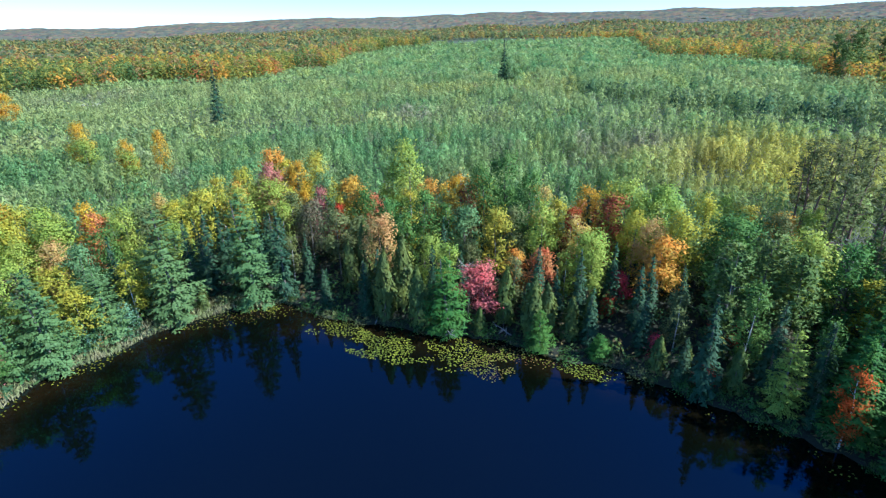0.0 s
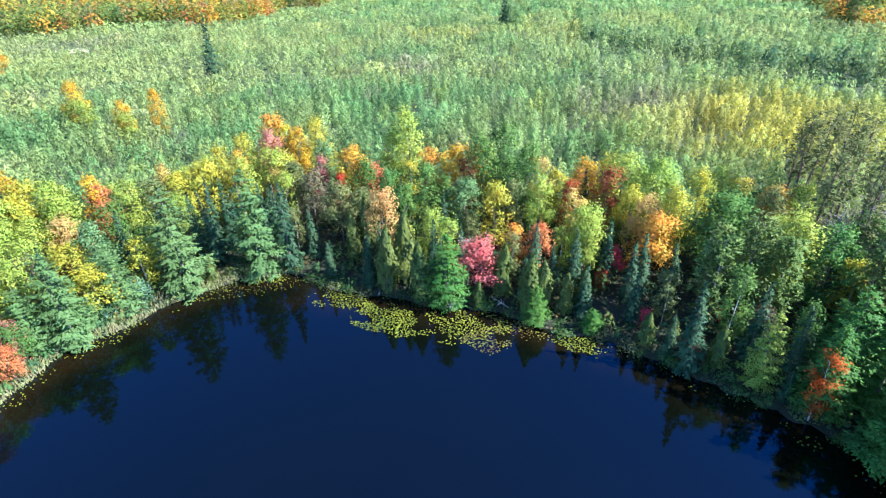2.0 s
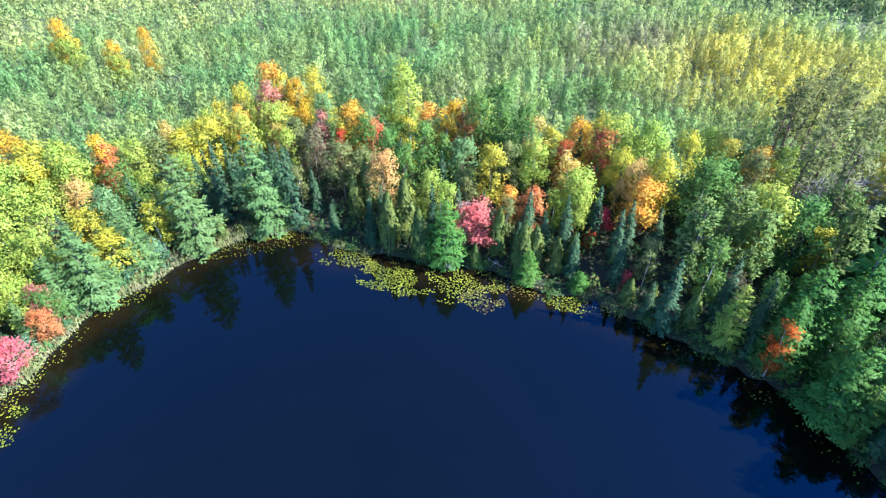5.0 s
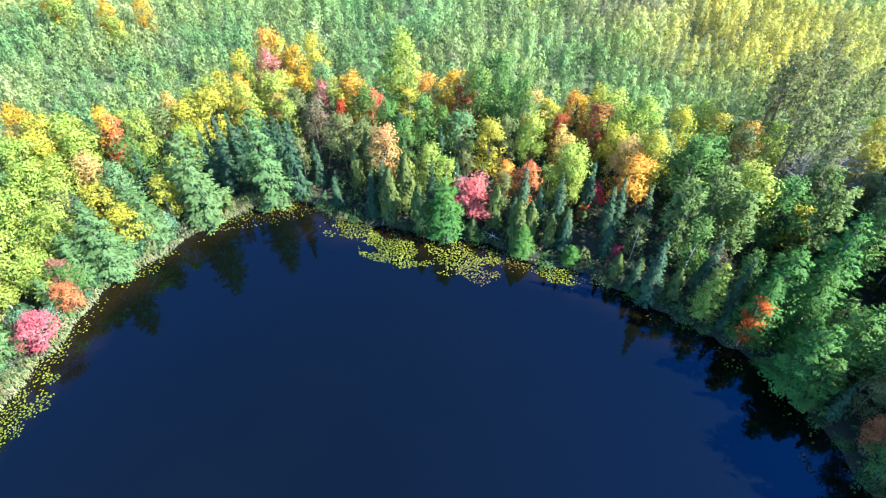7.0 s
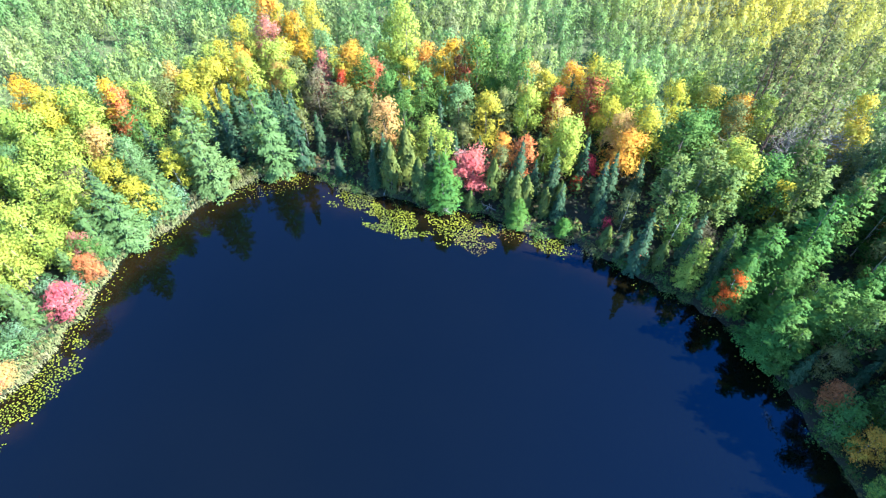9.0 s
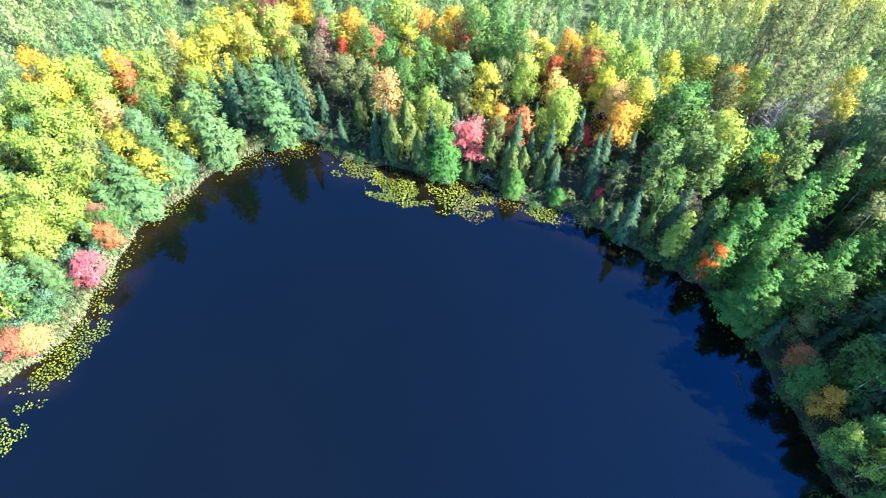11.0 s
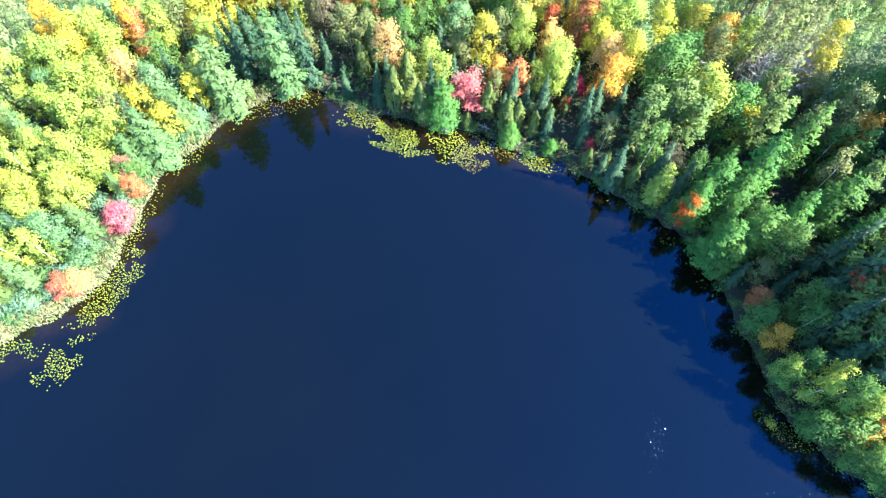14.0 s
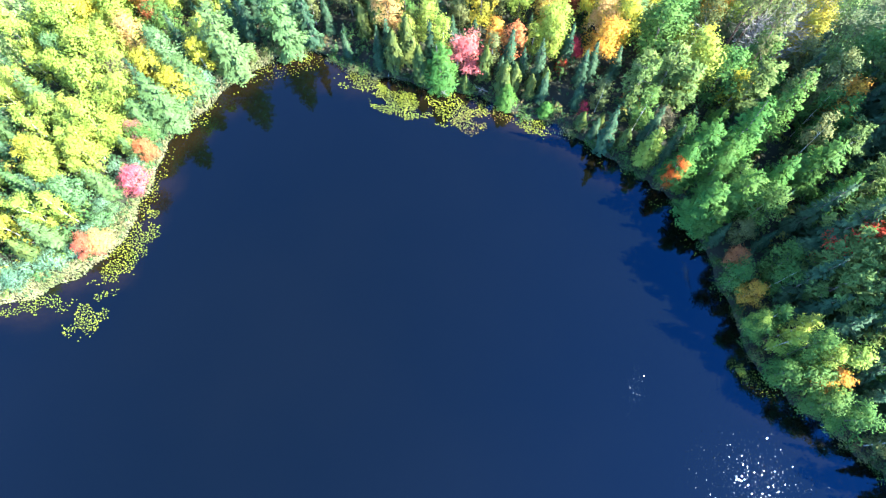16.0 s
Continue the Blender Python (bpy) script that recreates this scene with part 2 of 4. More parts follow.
def wavy(x, y, size, seed=0):
    """Smooth noise between about -1 and 1, over arrays, with bumps of that size."""
    r = np.random.default_rng(seed)
    total = 0
    for k in range(5):
        a, p, f = r.uniform(0, 2 * np.pi), r.uniform(0, 2 * np.pi, 2), r.uniform(0.6, 1.6) * 2 * np.pi / size
        u, v = x * np.cos(a) + y * np.sin(a), -x * np.sin(a) + y * np.cos(a)
        total = total + np.sin(u * f + p[0] + 0.9 * np.sin(v * f * 0.7 + p[1]))
    return total / 2.6


# ---- the lie of the land ----
SHORE = np.array([
    (-120, 14), (-92, 19), (-74.3, 20.8), (-68.8, 21.6), (-64.8, 24.3), (-59.6, 27.0), (-56.1, 31.1), (-55.0, 35.5), (-54.0, 40.6), (-53.0, 45.9),
    (-50.7, 54.0), (-47.0, 57.8), (-43.3, 63.1), (-38.3, 67.9), (-34.1, 71.4), (-27.3, 73.1), (-23.8, 72.5), (-18.9, 68.0), (-9.7, 65.6),
    (-1.9, 62.5), (5.9, 61.6), (13.4, 56.6), (21.3, 53.8), (27.6, 48.5), (33.2, 43.5), (40.4, 38.0), (43.2, 31.8), (45.0, 26.4),
    (45.6, 20.3), (47.1, 14.5), (47.5, 9.0), (51.3, 2.8), (55.4, -1.0), (59.9, -5.4), (66, -14), (78, -40),
    (70, -75), (35, -105), (-20, -118), (-75, -105), (-115, -70), (-130, -25)])


def inland(x, y):
    """Metres from the pond's edge: above 0 on land, below 0 on the water."""
    x, y = np.asarray(x, float), np.asarray(y, float)
    best, inside = np.full(x.shape, 1e18), np.zeros(x.shape, bool)
    for (ax, ay), (bx, by) in zip(SHORE, np.roll(SHORE, -1, 0)):
        dx, dy = bx - ax, by - ay
        u = np.clip(((x - ax) * dx + (y - ay) * dy) / (dx * dx + dy * dy), 0, 1)
        best = np.minimum(best, (x - ax - u * dx) ** 2 + (y - ay - u * dy) ** 2)
        inside ^= ((ay > y) != (by > y)) & (x < dx * (y - ay) / (dy if dy else 1e-9) + ax)
    return np.where(inside, -1, 1) * np.sqrt(best) + 0.5 * wavy(x, y, 7, 3)


def land(x, y):
    """The ground's height."""
    x, y = np.asarray(x, float), np.asarray(y, float)
    d, r = inland(x, y), np.hypot(x, y)
    low = np.where(d > 0, 0.55 * (1 - np.exp(-np.maximum(d, 0) / 1.6)) + 0.028 * np.clip(d, 0, 190), 0.5 * np.maximum(d, -3.0))
    low = low + smoothstep(10, 80, d) * (1.1 * wavy(x, y, 90, 5) + 0.3)
    bearing = np.degrees(np.arctan2(x, y))
    crest = 56 + 42 * smoothstep(-42, 2, bearing) + 7 * wavy(x, y, 1500, 8)
    rise = crest * np.clip((r - 380) / 3100, 0, 1.25) ** 1.35
    return low + rise + smoothstep(500, 1500, r) * 7 * wavy(x, y, 520, 9)


def spaced(near, far, step, growth):
    out = [0.0]
    while out[-1] < far:
        out.append(out[-1] + (step if out[-1] < near else step * (1 + growth * (out[-1] - near))))
    return np.array(out)


half_x = spaced(110, 4600, 2.4, 0.04)
gx = np.concatenate([-half_x[:0:-1], half_x])
gy = np.concatenate([-spaced(40, 1500, 3.0, 0.05)[:0:-1], spaced(115, 4700, 2.2, 0.035)])
gxx, gyy = np.meshgrid(gx, gy)
gz = land(gxx, gyy)
cols = len(gx)
cell = (np.arange(len(gy) - 1)[:, None] * cols + np.arange(cols - 1)[None]).ravel()
ground_tris = np.concatenate([np.c_[cell, cell + 1, cell + cols + 1], np.c_[cell, cell + cols + 1, cell + cols]])
ground_at = np.c_[gxx.ravel(), gyy.ravel(), gz.ravel()]
open_land = inland(gxx.ravel(), gyy.ravel())[ground_tris[:, 0]] > 37
ground = new("ground", fast_mesh("ground", ground_at, ground_tris, [M_GROUND, M_MEADOW], open_land.astype(int), smooth=True))
tagged(ground, "dark forest floor and rough grass rising to far hills", "ground", kind="structure")

wx, wy = np.meshgrid(np.linspace(-140, 95, 141), np.linspace(-125, 80, 124))
wc = (np.arange(123)[:, None] * 141 + np.arange(140)[None]).ravel()
water = new("water", fast_mesh("water", np.c_[wx.ravel(), wy.ravel(), 0 * wx.ravel()],
                               np.concatenate([np.c_[wc, wc + 1, wc + 142], np.c_[wc, wc + 142, wc + 141]]), [M_WATER], smooth=True))
shelf = inland(wx.ravel(), wy.ravel())
shelf = smoothstep(-7.5, 0.5, shelf + 1.2 * wavy(wx.ravel(), wy.ravel(), 11, 14)) * np.where(wx.ravel() < 20, 1.0, 0.45)
water.data.attributes.new("shallow", "FLOAT", "POINT").data.foreach_set("value", shelf.astype(np.float32))
tagged(water, "still dark blue pond water, brown in the shallows", "pond", kind="structure")


# ---- patterns of trees, each built once ----
def tall_trunk(height, radius, lean=0.0, limbs=(), sides=6, seed=0):
    r = np.random.default_rng(seed)
    k = np.linspace(0, 1, 6)
    sway = np.cumsum(r.normal(0, 0.012 * height, (6, 2)), 0) * k[:, None]
    spine = np.c_[sway[:, 0] + lean * k * height, sway[:, 1], k * height]
    spine[0, 2] = -0.4
    pieces = [limb(spine, radius * (1 - 0.9 * k) + 0.015, sides)]
    for z, length, angle, up in limbs[::-1]:
        p = np.array([np.interp(z, spine[:, 2], spine[:, 0]), np.interp(z, spine[:, 2], spine[:, 1]), z])
        d = np.array([math.cos(angle), math.sin(angle), up])
        mid = p + d * length * 0.5 + r.normal(0, 0.05 * length, 3)
        tip = p + d * length + np.array([0, 0, 0.12 * length])
        w = radius * (1 - 0.85 * z / height) * 0.45 + 0.012
        pieces.append(limb([p, mid, tip], [w, w * 0.6, w * 0.2], 4))
    return pieces


def broad_crown(seed, height=13.0, wide=5.5, count=3300, low=0.14, airy=0.0, size=0.29):
    """A leafy crown of uneven lobes with gaps between them."""
    r = np.random.default_rng(seed)
    lobes = int(r.integers(38, 52))
    z = r.uniform(low + 0.07, 0.92, lobes)
    reach = np.sin(np.clip((z - low * 0.8) / (1.06 - low * 0.8), 0, 1) ** 0.75 * np.pi) ** 0.7
    ang = np.arange(lobes) * 2.4 + r.uniform(-0.5, 0.5, lobes)
    rad = 0.41 * wide * reach * r.uniform(0.35, 1.35, lobes)
    mid = np.c_[np.cos(ang) * rad, np.sin(ang) * rad, z * height]
    mid[0] = (r.normal(0, 0.2), r.normal(0, 0.2), 0.9 * height)
    big = wide * r.uniform(0.07, 0.2, lobes)
    which = r.choice(lobes, count, p=big ** 2 / (big ** 2).sum())
    out = unit(r.normal(0, 1, (count, 3)))
    out[:, 2] = np.where((out[:, 2] < -0.3) & (r.random(count) < 0.6), -out[:, 2], out[:, 2])
    shell = r.uniform(0.45 - 0.3 * airy, 1.2, count)
    spot = mid[which] + out * (big[which] * shell)[:, None] * [1, 1, 1.45]
    spot += r.normal(0, 0.22 + 0.1 * airy, spot.shape) * r.choice([1.0, 2.2], (count, 1), p=[0.8, 0.2])
    facing = out * 0.6 + np.array([0, 0, 0.45]) + r.normal(0, 0.55, out.shape)
    body = spot * [1, 1, 0.45] - [0, 0, 0.2 * height]
    return shards(spot, facing, r.normal(0, 1, out.shape) + [0, 0, -0.4], size * r.uniform(0.8, 1.7, count), 0.72 * size * r.uniform(0.6, 1.3, count)) \
        + (soft(facing, unit(out) * 0.8 + unit(body) * 0.9, 0.85, 3),)


def needle_crown(seed, height=12.0, wide=3.9, count=2000, step=0.42, per=7, droop=0.35, bare=0.04, bend=0.9, size=0.34, ragged=0.2):
    """A conifer's crown: whorls of drooping branches, each a fan of small needle sprays."""
    r = np.random.default_rng(seed)
    rows, z = [], bare * height
    while z < height * 0.97:
        k = z / height
        reach = 0.5 * wide * ((1 - k) ** bend * 0.94 + 0.04) * (0.7 + 0.3 * smoothstep(bare, bare + 0.16, k))
        n = max(3, int(per * (0.5 + 0.7 * (1 - k))))
        turn = r.uniform(0, 6.28)
        for j in range(n):
            rows.append((z + r.normal(0, 0.12), turn + j * 6.283 / n + r.normal(0, 0.25), reach * r.uniform(1 - 1.6 * ragged, 1 + ragged), -droop * r.uniform(0.5, 1.4) + 0.5 * k))
        z += step * r.uniform(0.75, 1.25) * (1.1 - 0.4 * k)
    z0, ang, length, fall = np.array(rows).T
    pick = r.choice(len(rows), count, p=(length ** 1.2 + 0.05) / (length ** 1.2 + 0.05).sum())
    u = 0.22 + 0.8 * r.random(count) ** 0.7
    d = np.c_[np.cos(ang), np.sin(ang), fall][pick]
    side = np.c_[-np.sin(ang), np.cos(ang), 0 * ang][pick]
    off = r.normal(0, 1, count) * (0.05 + 0.17 * length[pick] * (1.1 - 0.6 * u))
    spot = np.c_[0 * u, 0 * u, z0[pick]] + d * (length[pick] * u)[:, None] + side * off[:, None]
    spot[:, 2] += -0.25 * np.abs(off) - 0.1 * droop * length[pick] * u * u + r.normal(0, 0.07, count)
    facing = np.c_[d[:, :2] * 0.55, np.full(count, 0.9)] + r.normal(0, 0.35, (count, 3))
    way = d + side * (np.sign(off) * r.uniform(0.2, 0.9, count))[:, None]
    tip = np.c_[r.normal(0, 0.05, (14, 2)), np.linspace(0.93, 1.0, 14) * height]
    spot = np.concatenate([spot, tip])
    facing = np.concatenate([facing, r.normal(0, 1, (14, 3))])
    way = np.concatenate([way, np.tile([0, 0, 1.0], (14, 1)) + r.normal(0, 0.3, (14, 3))])
    around = np.c_[spot[:, :2], np.full(len(spot), 0.22 * wide)]
    n = len(spot)
    return shards(spot, facing, way, size * r.uniform(0.9, 1.7, n), size * r.uniform(0.5, 0.95, n)) + (soft(facing, around, 0.7, 3),)


def column_crown(seed, height=9.0, wide=2.8, count=1500):
    """A cedar's crown: a dense narrow spire of upright flat sprays."""
    r = np.random.default_rng(seed)
    k = r.uniform(0.04, 1, count) ** 0.9
    ang = r.uniform(0, 6.283, count)
    lump = 1 + 0.22 * np.sin(ang * 3 + k * 9 + seed) + 0.15 * np.sin(ang * 5 - k * 17)
    reach = 0.5 * wide * np.sin(np.clip(1 - k, 0, 1) ** 0.8 * 1.9).clip(0.02) * lump * r.uniform(0.65, 1.05, count)
    spot = np.c_[np.cos(ang) * reach, np.sin(ang) * reach, k * height]
    out = np.c_[np.cos(ang), np.sin(ang), np.full(count, 0.35)]
    facing = out + r.normal(0, 0.45, out.shape)
    return shards(spot, facing, np.array([0, 0, 1.0]) + r.normal(0, 0.35, out.shape),
                  r.uniform(0.4, 0.75, count), r.uniform(0.2, 0.36, count)) + (soft(facing, out, 0.6, 3),)


def tuft_crown(seed, height=16.0, wide=7.0, bare=0.25, layers=11, per=5, tufts=5, thin=1.0):
    """A pine's crown: spreading limbs that carry flat tufts of needles, with gaps between the layers."""
    r = np.random.default_rng(seed)
    spots, faces, ways, lens, wids = [], [], [], [], []
    for z in np.linspace(bare, 0.97, layers) * height:
        k = (z / height - bare) / (1 - bare)
        reach = 0.5 * wide * (math.sin(min(1, k * 1.1 + 0.18) * 2.6) * 0.8 + 0.22)
        for ang in r.uniform(0, 6.28) + np.arange(per) * 6.283 / per + r.normal(0, 0.3, per):
            length = max(0.5, reach * r.uniform(0.5, 1.15))
            d = np.array([math.cos(ang), math.sin(ang), r.uniform(-0.05, 0.3)])
            for u in r.uniform(0.35, 1.0, tufts):
                p = np.array([0, 0, z]) + d * length * u + r.normal(0, 0.28, 3)
                for _ in range(8):
                    spots.append(p + r.normal(0, 0.24 * thin * thin, 3)), faces.append(np.array([0, 0, 1.0]) + r.normal(0, 0.55, 3))
                    ways.append(d + r.normal(0, 0.6, 3)), lens.append(r.uniform(0.45, 0.8) * thin), wids.append(r.uniform(0.2, 0.36) * thin)
    p = np.array(spots)
    around = np.c_[p[:, :2], np.full(len(p), 0.25 * wide)]
    return shards(p, np.array(faces), np.array(ways), np.array(lens), np.array(wids)) + (soft(np.array(faces), around, 0.5, 3),)


def spokes(seed, n, lo, hi, length, up):
    r = np.random.default_rng(seed)
    return [(z, length * r.uniform(0.6, 1.2), r.uniform(0, 6.28), up * r.uniform(0.6, 1.4)) for z in np.linspace(lo, hi, n)]


def pattern(name, crowns, trunks, crown_mat, trunk_mat):
    return ([fast_mesh(name + "_crown", v, t, [crown_mat], normals=n) for v, t, n in crowns],
            [[fast_mesh(name + ("_limb" if k else "_trunk"), v, t, [trunk_mat]) for k, (v, t) in enumerate(pieces)] for pieces in trunks])


PATTERNS = {
    "spruce": (12.0, 3.6) + pattern("spruce", [needle_crown(11 + k, count=2000, size=0.31, ragged=0.16 + 0.06 * k) for k in range(4)],
                                    [tall_trunk(11.6, 0.15, seed=k) for k in range(2)], M_SPRUCE, M_BARK),
    "tamarack": (15.0, 5.4) + pattern("tamarack", [needle_crown(31 + k, 15.0, 5.8, 5200, 0.5, 8, 0.06, 0.03, 0.6, 0.26, 0.36) for k in range(4)],
                                      [tall_trunk(14.5, 0.18, seed=k + 5) for k in range(2)], M_TAMARACK, M_BARK),
    "cedar": (9.0, 2.8) + pattern("cedar", [column_crown(51 + k) for k in range(3)],
                                  [tall_trunk(8.0, 0.13, seed=k + 9) for k in range(2)], M_CEDAR, M_BARK),
    "pine": (16.0, 7.0) + pattern("pine", [tuft_crown(71 + k) for k in range(3)],
                                  [tall_trunk(15.5, 0.22, limbs=spokes(k, 9, 4.5, 14.5, 2.6, 0.2), seed=k + 12) for k in range(2)], M_PINE, M_BARK),
    "red_pine": (21.0, 6.0) + pattern("red_pine", [tuft_crown(81 + k, 21.0, 5.6, 0.55, 9, 4, 3, 0.85) for k in range(3)],
                                      [tall_trunk(20.5, 0.27, limbs=spokes(k + 40, 10, 8, 20, 2.4, 0.25), seed=k + 15) for k in range(2)], M_REDPINE, M_REDBARK),
    "broadleaf": (13.0, 5.5) + pattern("broadleaf", [broad_crown(91 + k) for k in range(6)],
                                       [tall_trunk(11.0, 0.15, limbs=spokes(k + 60, 5, 4, 10, 2.0, 0.75), seed=k + 20) for k in range(3)], LEAF["green"], M_BARK),
    "slim": (13.0, 3.6) + pattern("slim", [broad_crown(111 + k, 13.0, 3.6, 2100, 0.1, 0.0, 0.28) for k in range(4)],
                                  [tall_trunk(11.5, 0.11, limbs=spokes(k + 70, 4, 4, 10.5, 1.4, 0.9), seed=k + 25) for k in range(2)], LEAF["green"], M_BIRCH),
    "shrub": (4.0, 4.2) + pattern("shrub", [broad_crown(131 + k, 4.0, 4.2, 900, 0.0, 0.5, 0.24) for k in range(3)],
                                  [tall_trunk(2.6, 0.05, limbs=spokes(k + 80, 5, 0.2, 1.6, 1.5, 0.9), seed=k + 30) for k in range(2)], LEAF["willow"], M_BARK),
    "brush": (1.4, 3.0) + pattern("brush", [broad_crown(141 + k, 1.4, 3.0, 260, 0.0, 0.7, 0.2) for k in range(4)],
                                  [tall_trunk(0.9, 0.03, limbs=spokes(k + 85, 4, 0.1, 0.5, 1.0, 0.7), seed=k + 33) for k in range(2)], LEAF["green"], M_BARK),
}
SAYS = {
    "spruce": ("spruce", "dark blue-green spruce with a narrow pointed crown", "spruce tree"),
    "tamarack": ("tamarack", "feathery green tamarack with a tall loose cone of needles", "larch tree"),
    "cedar": ("cedar", "olive-green cedar with a dense narrow spire", "cedar tree"),
    "pine": ("white_pine", "olive-green white pine with spreading tufted limbs", "pine tree"),
    "red_pine": ("red_pine", "tall grey-green red pine with a bare lower trunk", "pine tree"),
    "broadleaf": ("maple", "broad-crowned maple with %s leaves", "maple tree"),
    "slim": ("birch", "slender pale-barked birch with %s leaves", "birch tree"),
    "brush": ("alder_bush", "low spreading alder bush with %s leaves", "shrub"),
    "shrub": ("willow_shrub", "low rounded willow shrub with %s leaves", "shrub"),
}
WORDS = {"yellow": "bright yellow", "orangeyellow": "golden orange", "yellowpeach": "pale peach-yellow", "yellowgreen": "yellow-green", "limegreen": "lime green",
         "green": "deep green", "palegreen": "pale green", "olive": "dull olive", "peach": "soft peach-orange", "orange": "vivid orange", "orangered": "fiery orange-red",
         "redorange": "red-orange", "red": "scarlet", "pinkred": "salmon pink-red", "pink": "bright rose-pink", "magenta": "crimson", "rose": "dusty rose", "maroon": "dark maroon", "rust": "rust brown",
         "greybrown": "thin grey-brown", "willow": "silvery green"}
STANDING = []


def ashore(x, y, least):
    """Moves a place inland until it is that far from the water."""
    for _ in range(30):
        d = float(inland(x, y))
        if d >= least:
            break
        sx, sy = float(inland(x + 0.5, y)) - d, float(inland(x, y + 0.5)) - d
        n = math.hypot(sx, sy) or 1
        x, y = x + sx / n * max(0.3, least - d) * 0.7, y + sy / n * max(0.3, least - d) * 0.7
    return x, y


def tree(kind, x, y, height, wide=None, leaf=None, group="trees round the pond", least=0.9):
    """One tree as a thing: an Empty at its foot with a trunk and a crown."""
    full, spread, crowns, trunks = PATTERNS[kind]
    x, y = ashore(x, y, least)
    name, says, category = SAYS[kind]
    n = len(STANDING)
    if "%s" in says:
        says = says % WORDS[leaf]
    elif leaf == "pale":
        says = "pale blue-green feathery tamarack leaning over the bank"
    foot = tagged(new(name), says, category, group)
    foot.empty_display_size = 0.5
    high, across = height / full, (wide or spread * (height / full) ** 0.7) / spread
    foot.matrix_basis = pose(x, y, float(land(x, y)) - 0.05, rng.normal(0, 1.3), rng.normal(0, 1.3), rng.uniform(0, 360)) @ Matrix.Diagonal((across, across, high, 1))
    wood, stem = trunks[n % len(trunks)], foot
    for part_name, data in [("trunk", wood[0]), ("crown", crowns[int(rng.integers(len(crowns)))])] + [("limb", piece) for piece in wood[1:]]:
        ob = new(part_name, data)
        ob.parent = stem if part_name == "limb" else foot
        stem = ob if part_name == "trunk" else stem
        if part_name == "crown" and leaf:
            ob.material_slots[0].link = "OBJECT"
            ob.material_slots[0].material = M_PALE_TAMARACK if leaf == "pale" else LEAF[leaf]
    STANDING.append((x, y, (wide or spread * across) * 0.5))
    return foot


# ---- the trees that stand out round the pond ----
# spruces of the far shore
for x, y, tall in (
        (-25.6, 73.5, 15.6), (-21.9, 77.3, 9.9), (-18.8, 75.5, 4.3), (-40.7, 76.1, 13), (-38.8, 78.9, 14), (-36.4, 80.7, 14), (-30, 79.4, 13),
        (-27.8, 79.3, 13), (-23.6, 74.2, 2.7), (-11.6, 67.9, 9.4), (19, 63, 12.1), (24.5, 81.6, 13), (24.7, 66.9, 11), (27.2, 62.5, 10),
        (28.9, 63.3, 11), (25.8, 56.7, 8.5), (31.1, 58.9, 7.7), (35.1, 55.1, 11.4), (38.8, 52.3, 6.8), (-50.2, 71.2, 12), (-7.4, 86.9, 10),
        (6.9, 80.2, 9), (7.4, 73.1, 7), (33.6, 63.6, 9), (18.5, 74.9, 6), (17.4, 94.8, 13), (29.2, 46.4, 13)):
    tree("spruce", x, y, tall)
# tamaracks
for x, y, tall in (
        (0.9, 61.7, 11.9), (12.5, 57.7, 6.1), (50.4, 51, 6.3), (60.7, 57, 8.5), (20, 55.5, 3.8)):
    tree("tamarack", x, y, tall, 1.5 + tall * 0.4)
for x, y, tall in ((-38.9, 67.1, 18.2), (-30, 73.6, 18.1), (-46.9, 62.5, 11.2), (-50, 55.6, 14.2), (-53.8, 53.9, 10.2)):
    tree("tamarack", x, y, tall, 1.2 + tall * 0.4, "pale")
tree("tamarack", 36.7, 44.6, 10.5, 4.2, "limegreen")
# cedars at the water
for x, y, tall in (
        (-8.7, 67.2, 11), (-5.7, 68.6, 12.3), (-14.6, 75.7, 8.9), (-12.3, 77.3, 11.5), (-3.4, 64.4, 9.8), (12.1, 60.4, 9.5), (20.2, 61.6, 6.1),
        (8.7, 64.3, 9), (5.2, 61.3, 4.4), (14.3, 61.1, 8)):
    tree("cedar", x, y, tall)
# white pines
for x, y, tall in (
        (39.6, 55.6, 16), (35.1, 55.1, 15), (43.1, 54.2, 14), (54.2, 52.7, 15)):
    tree("pine", x, y, tall)
# red pines on the rise
for x, y, tall in (
        (58.9, 78.7, 22), (61.6, 77.2, 22), (62.6, 72.9, 23), (60.4, 65.6, 22), (58.6, 69.3, 21), (59, 80.6, 20), (55.8, 59.3, 20), (54.9, 66.7, 20)):
    tree("red_pine", x, y, tall)
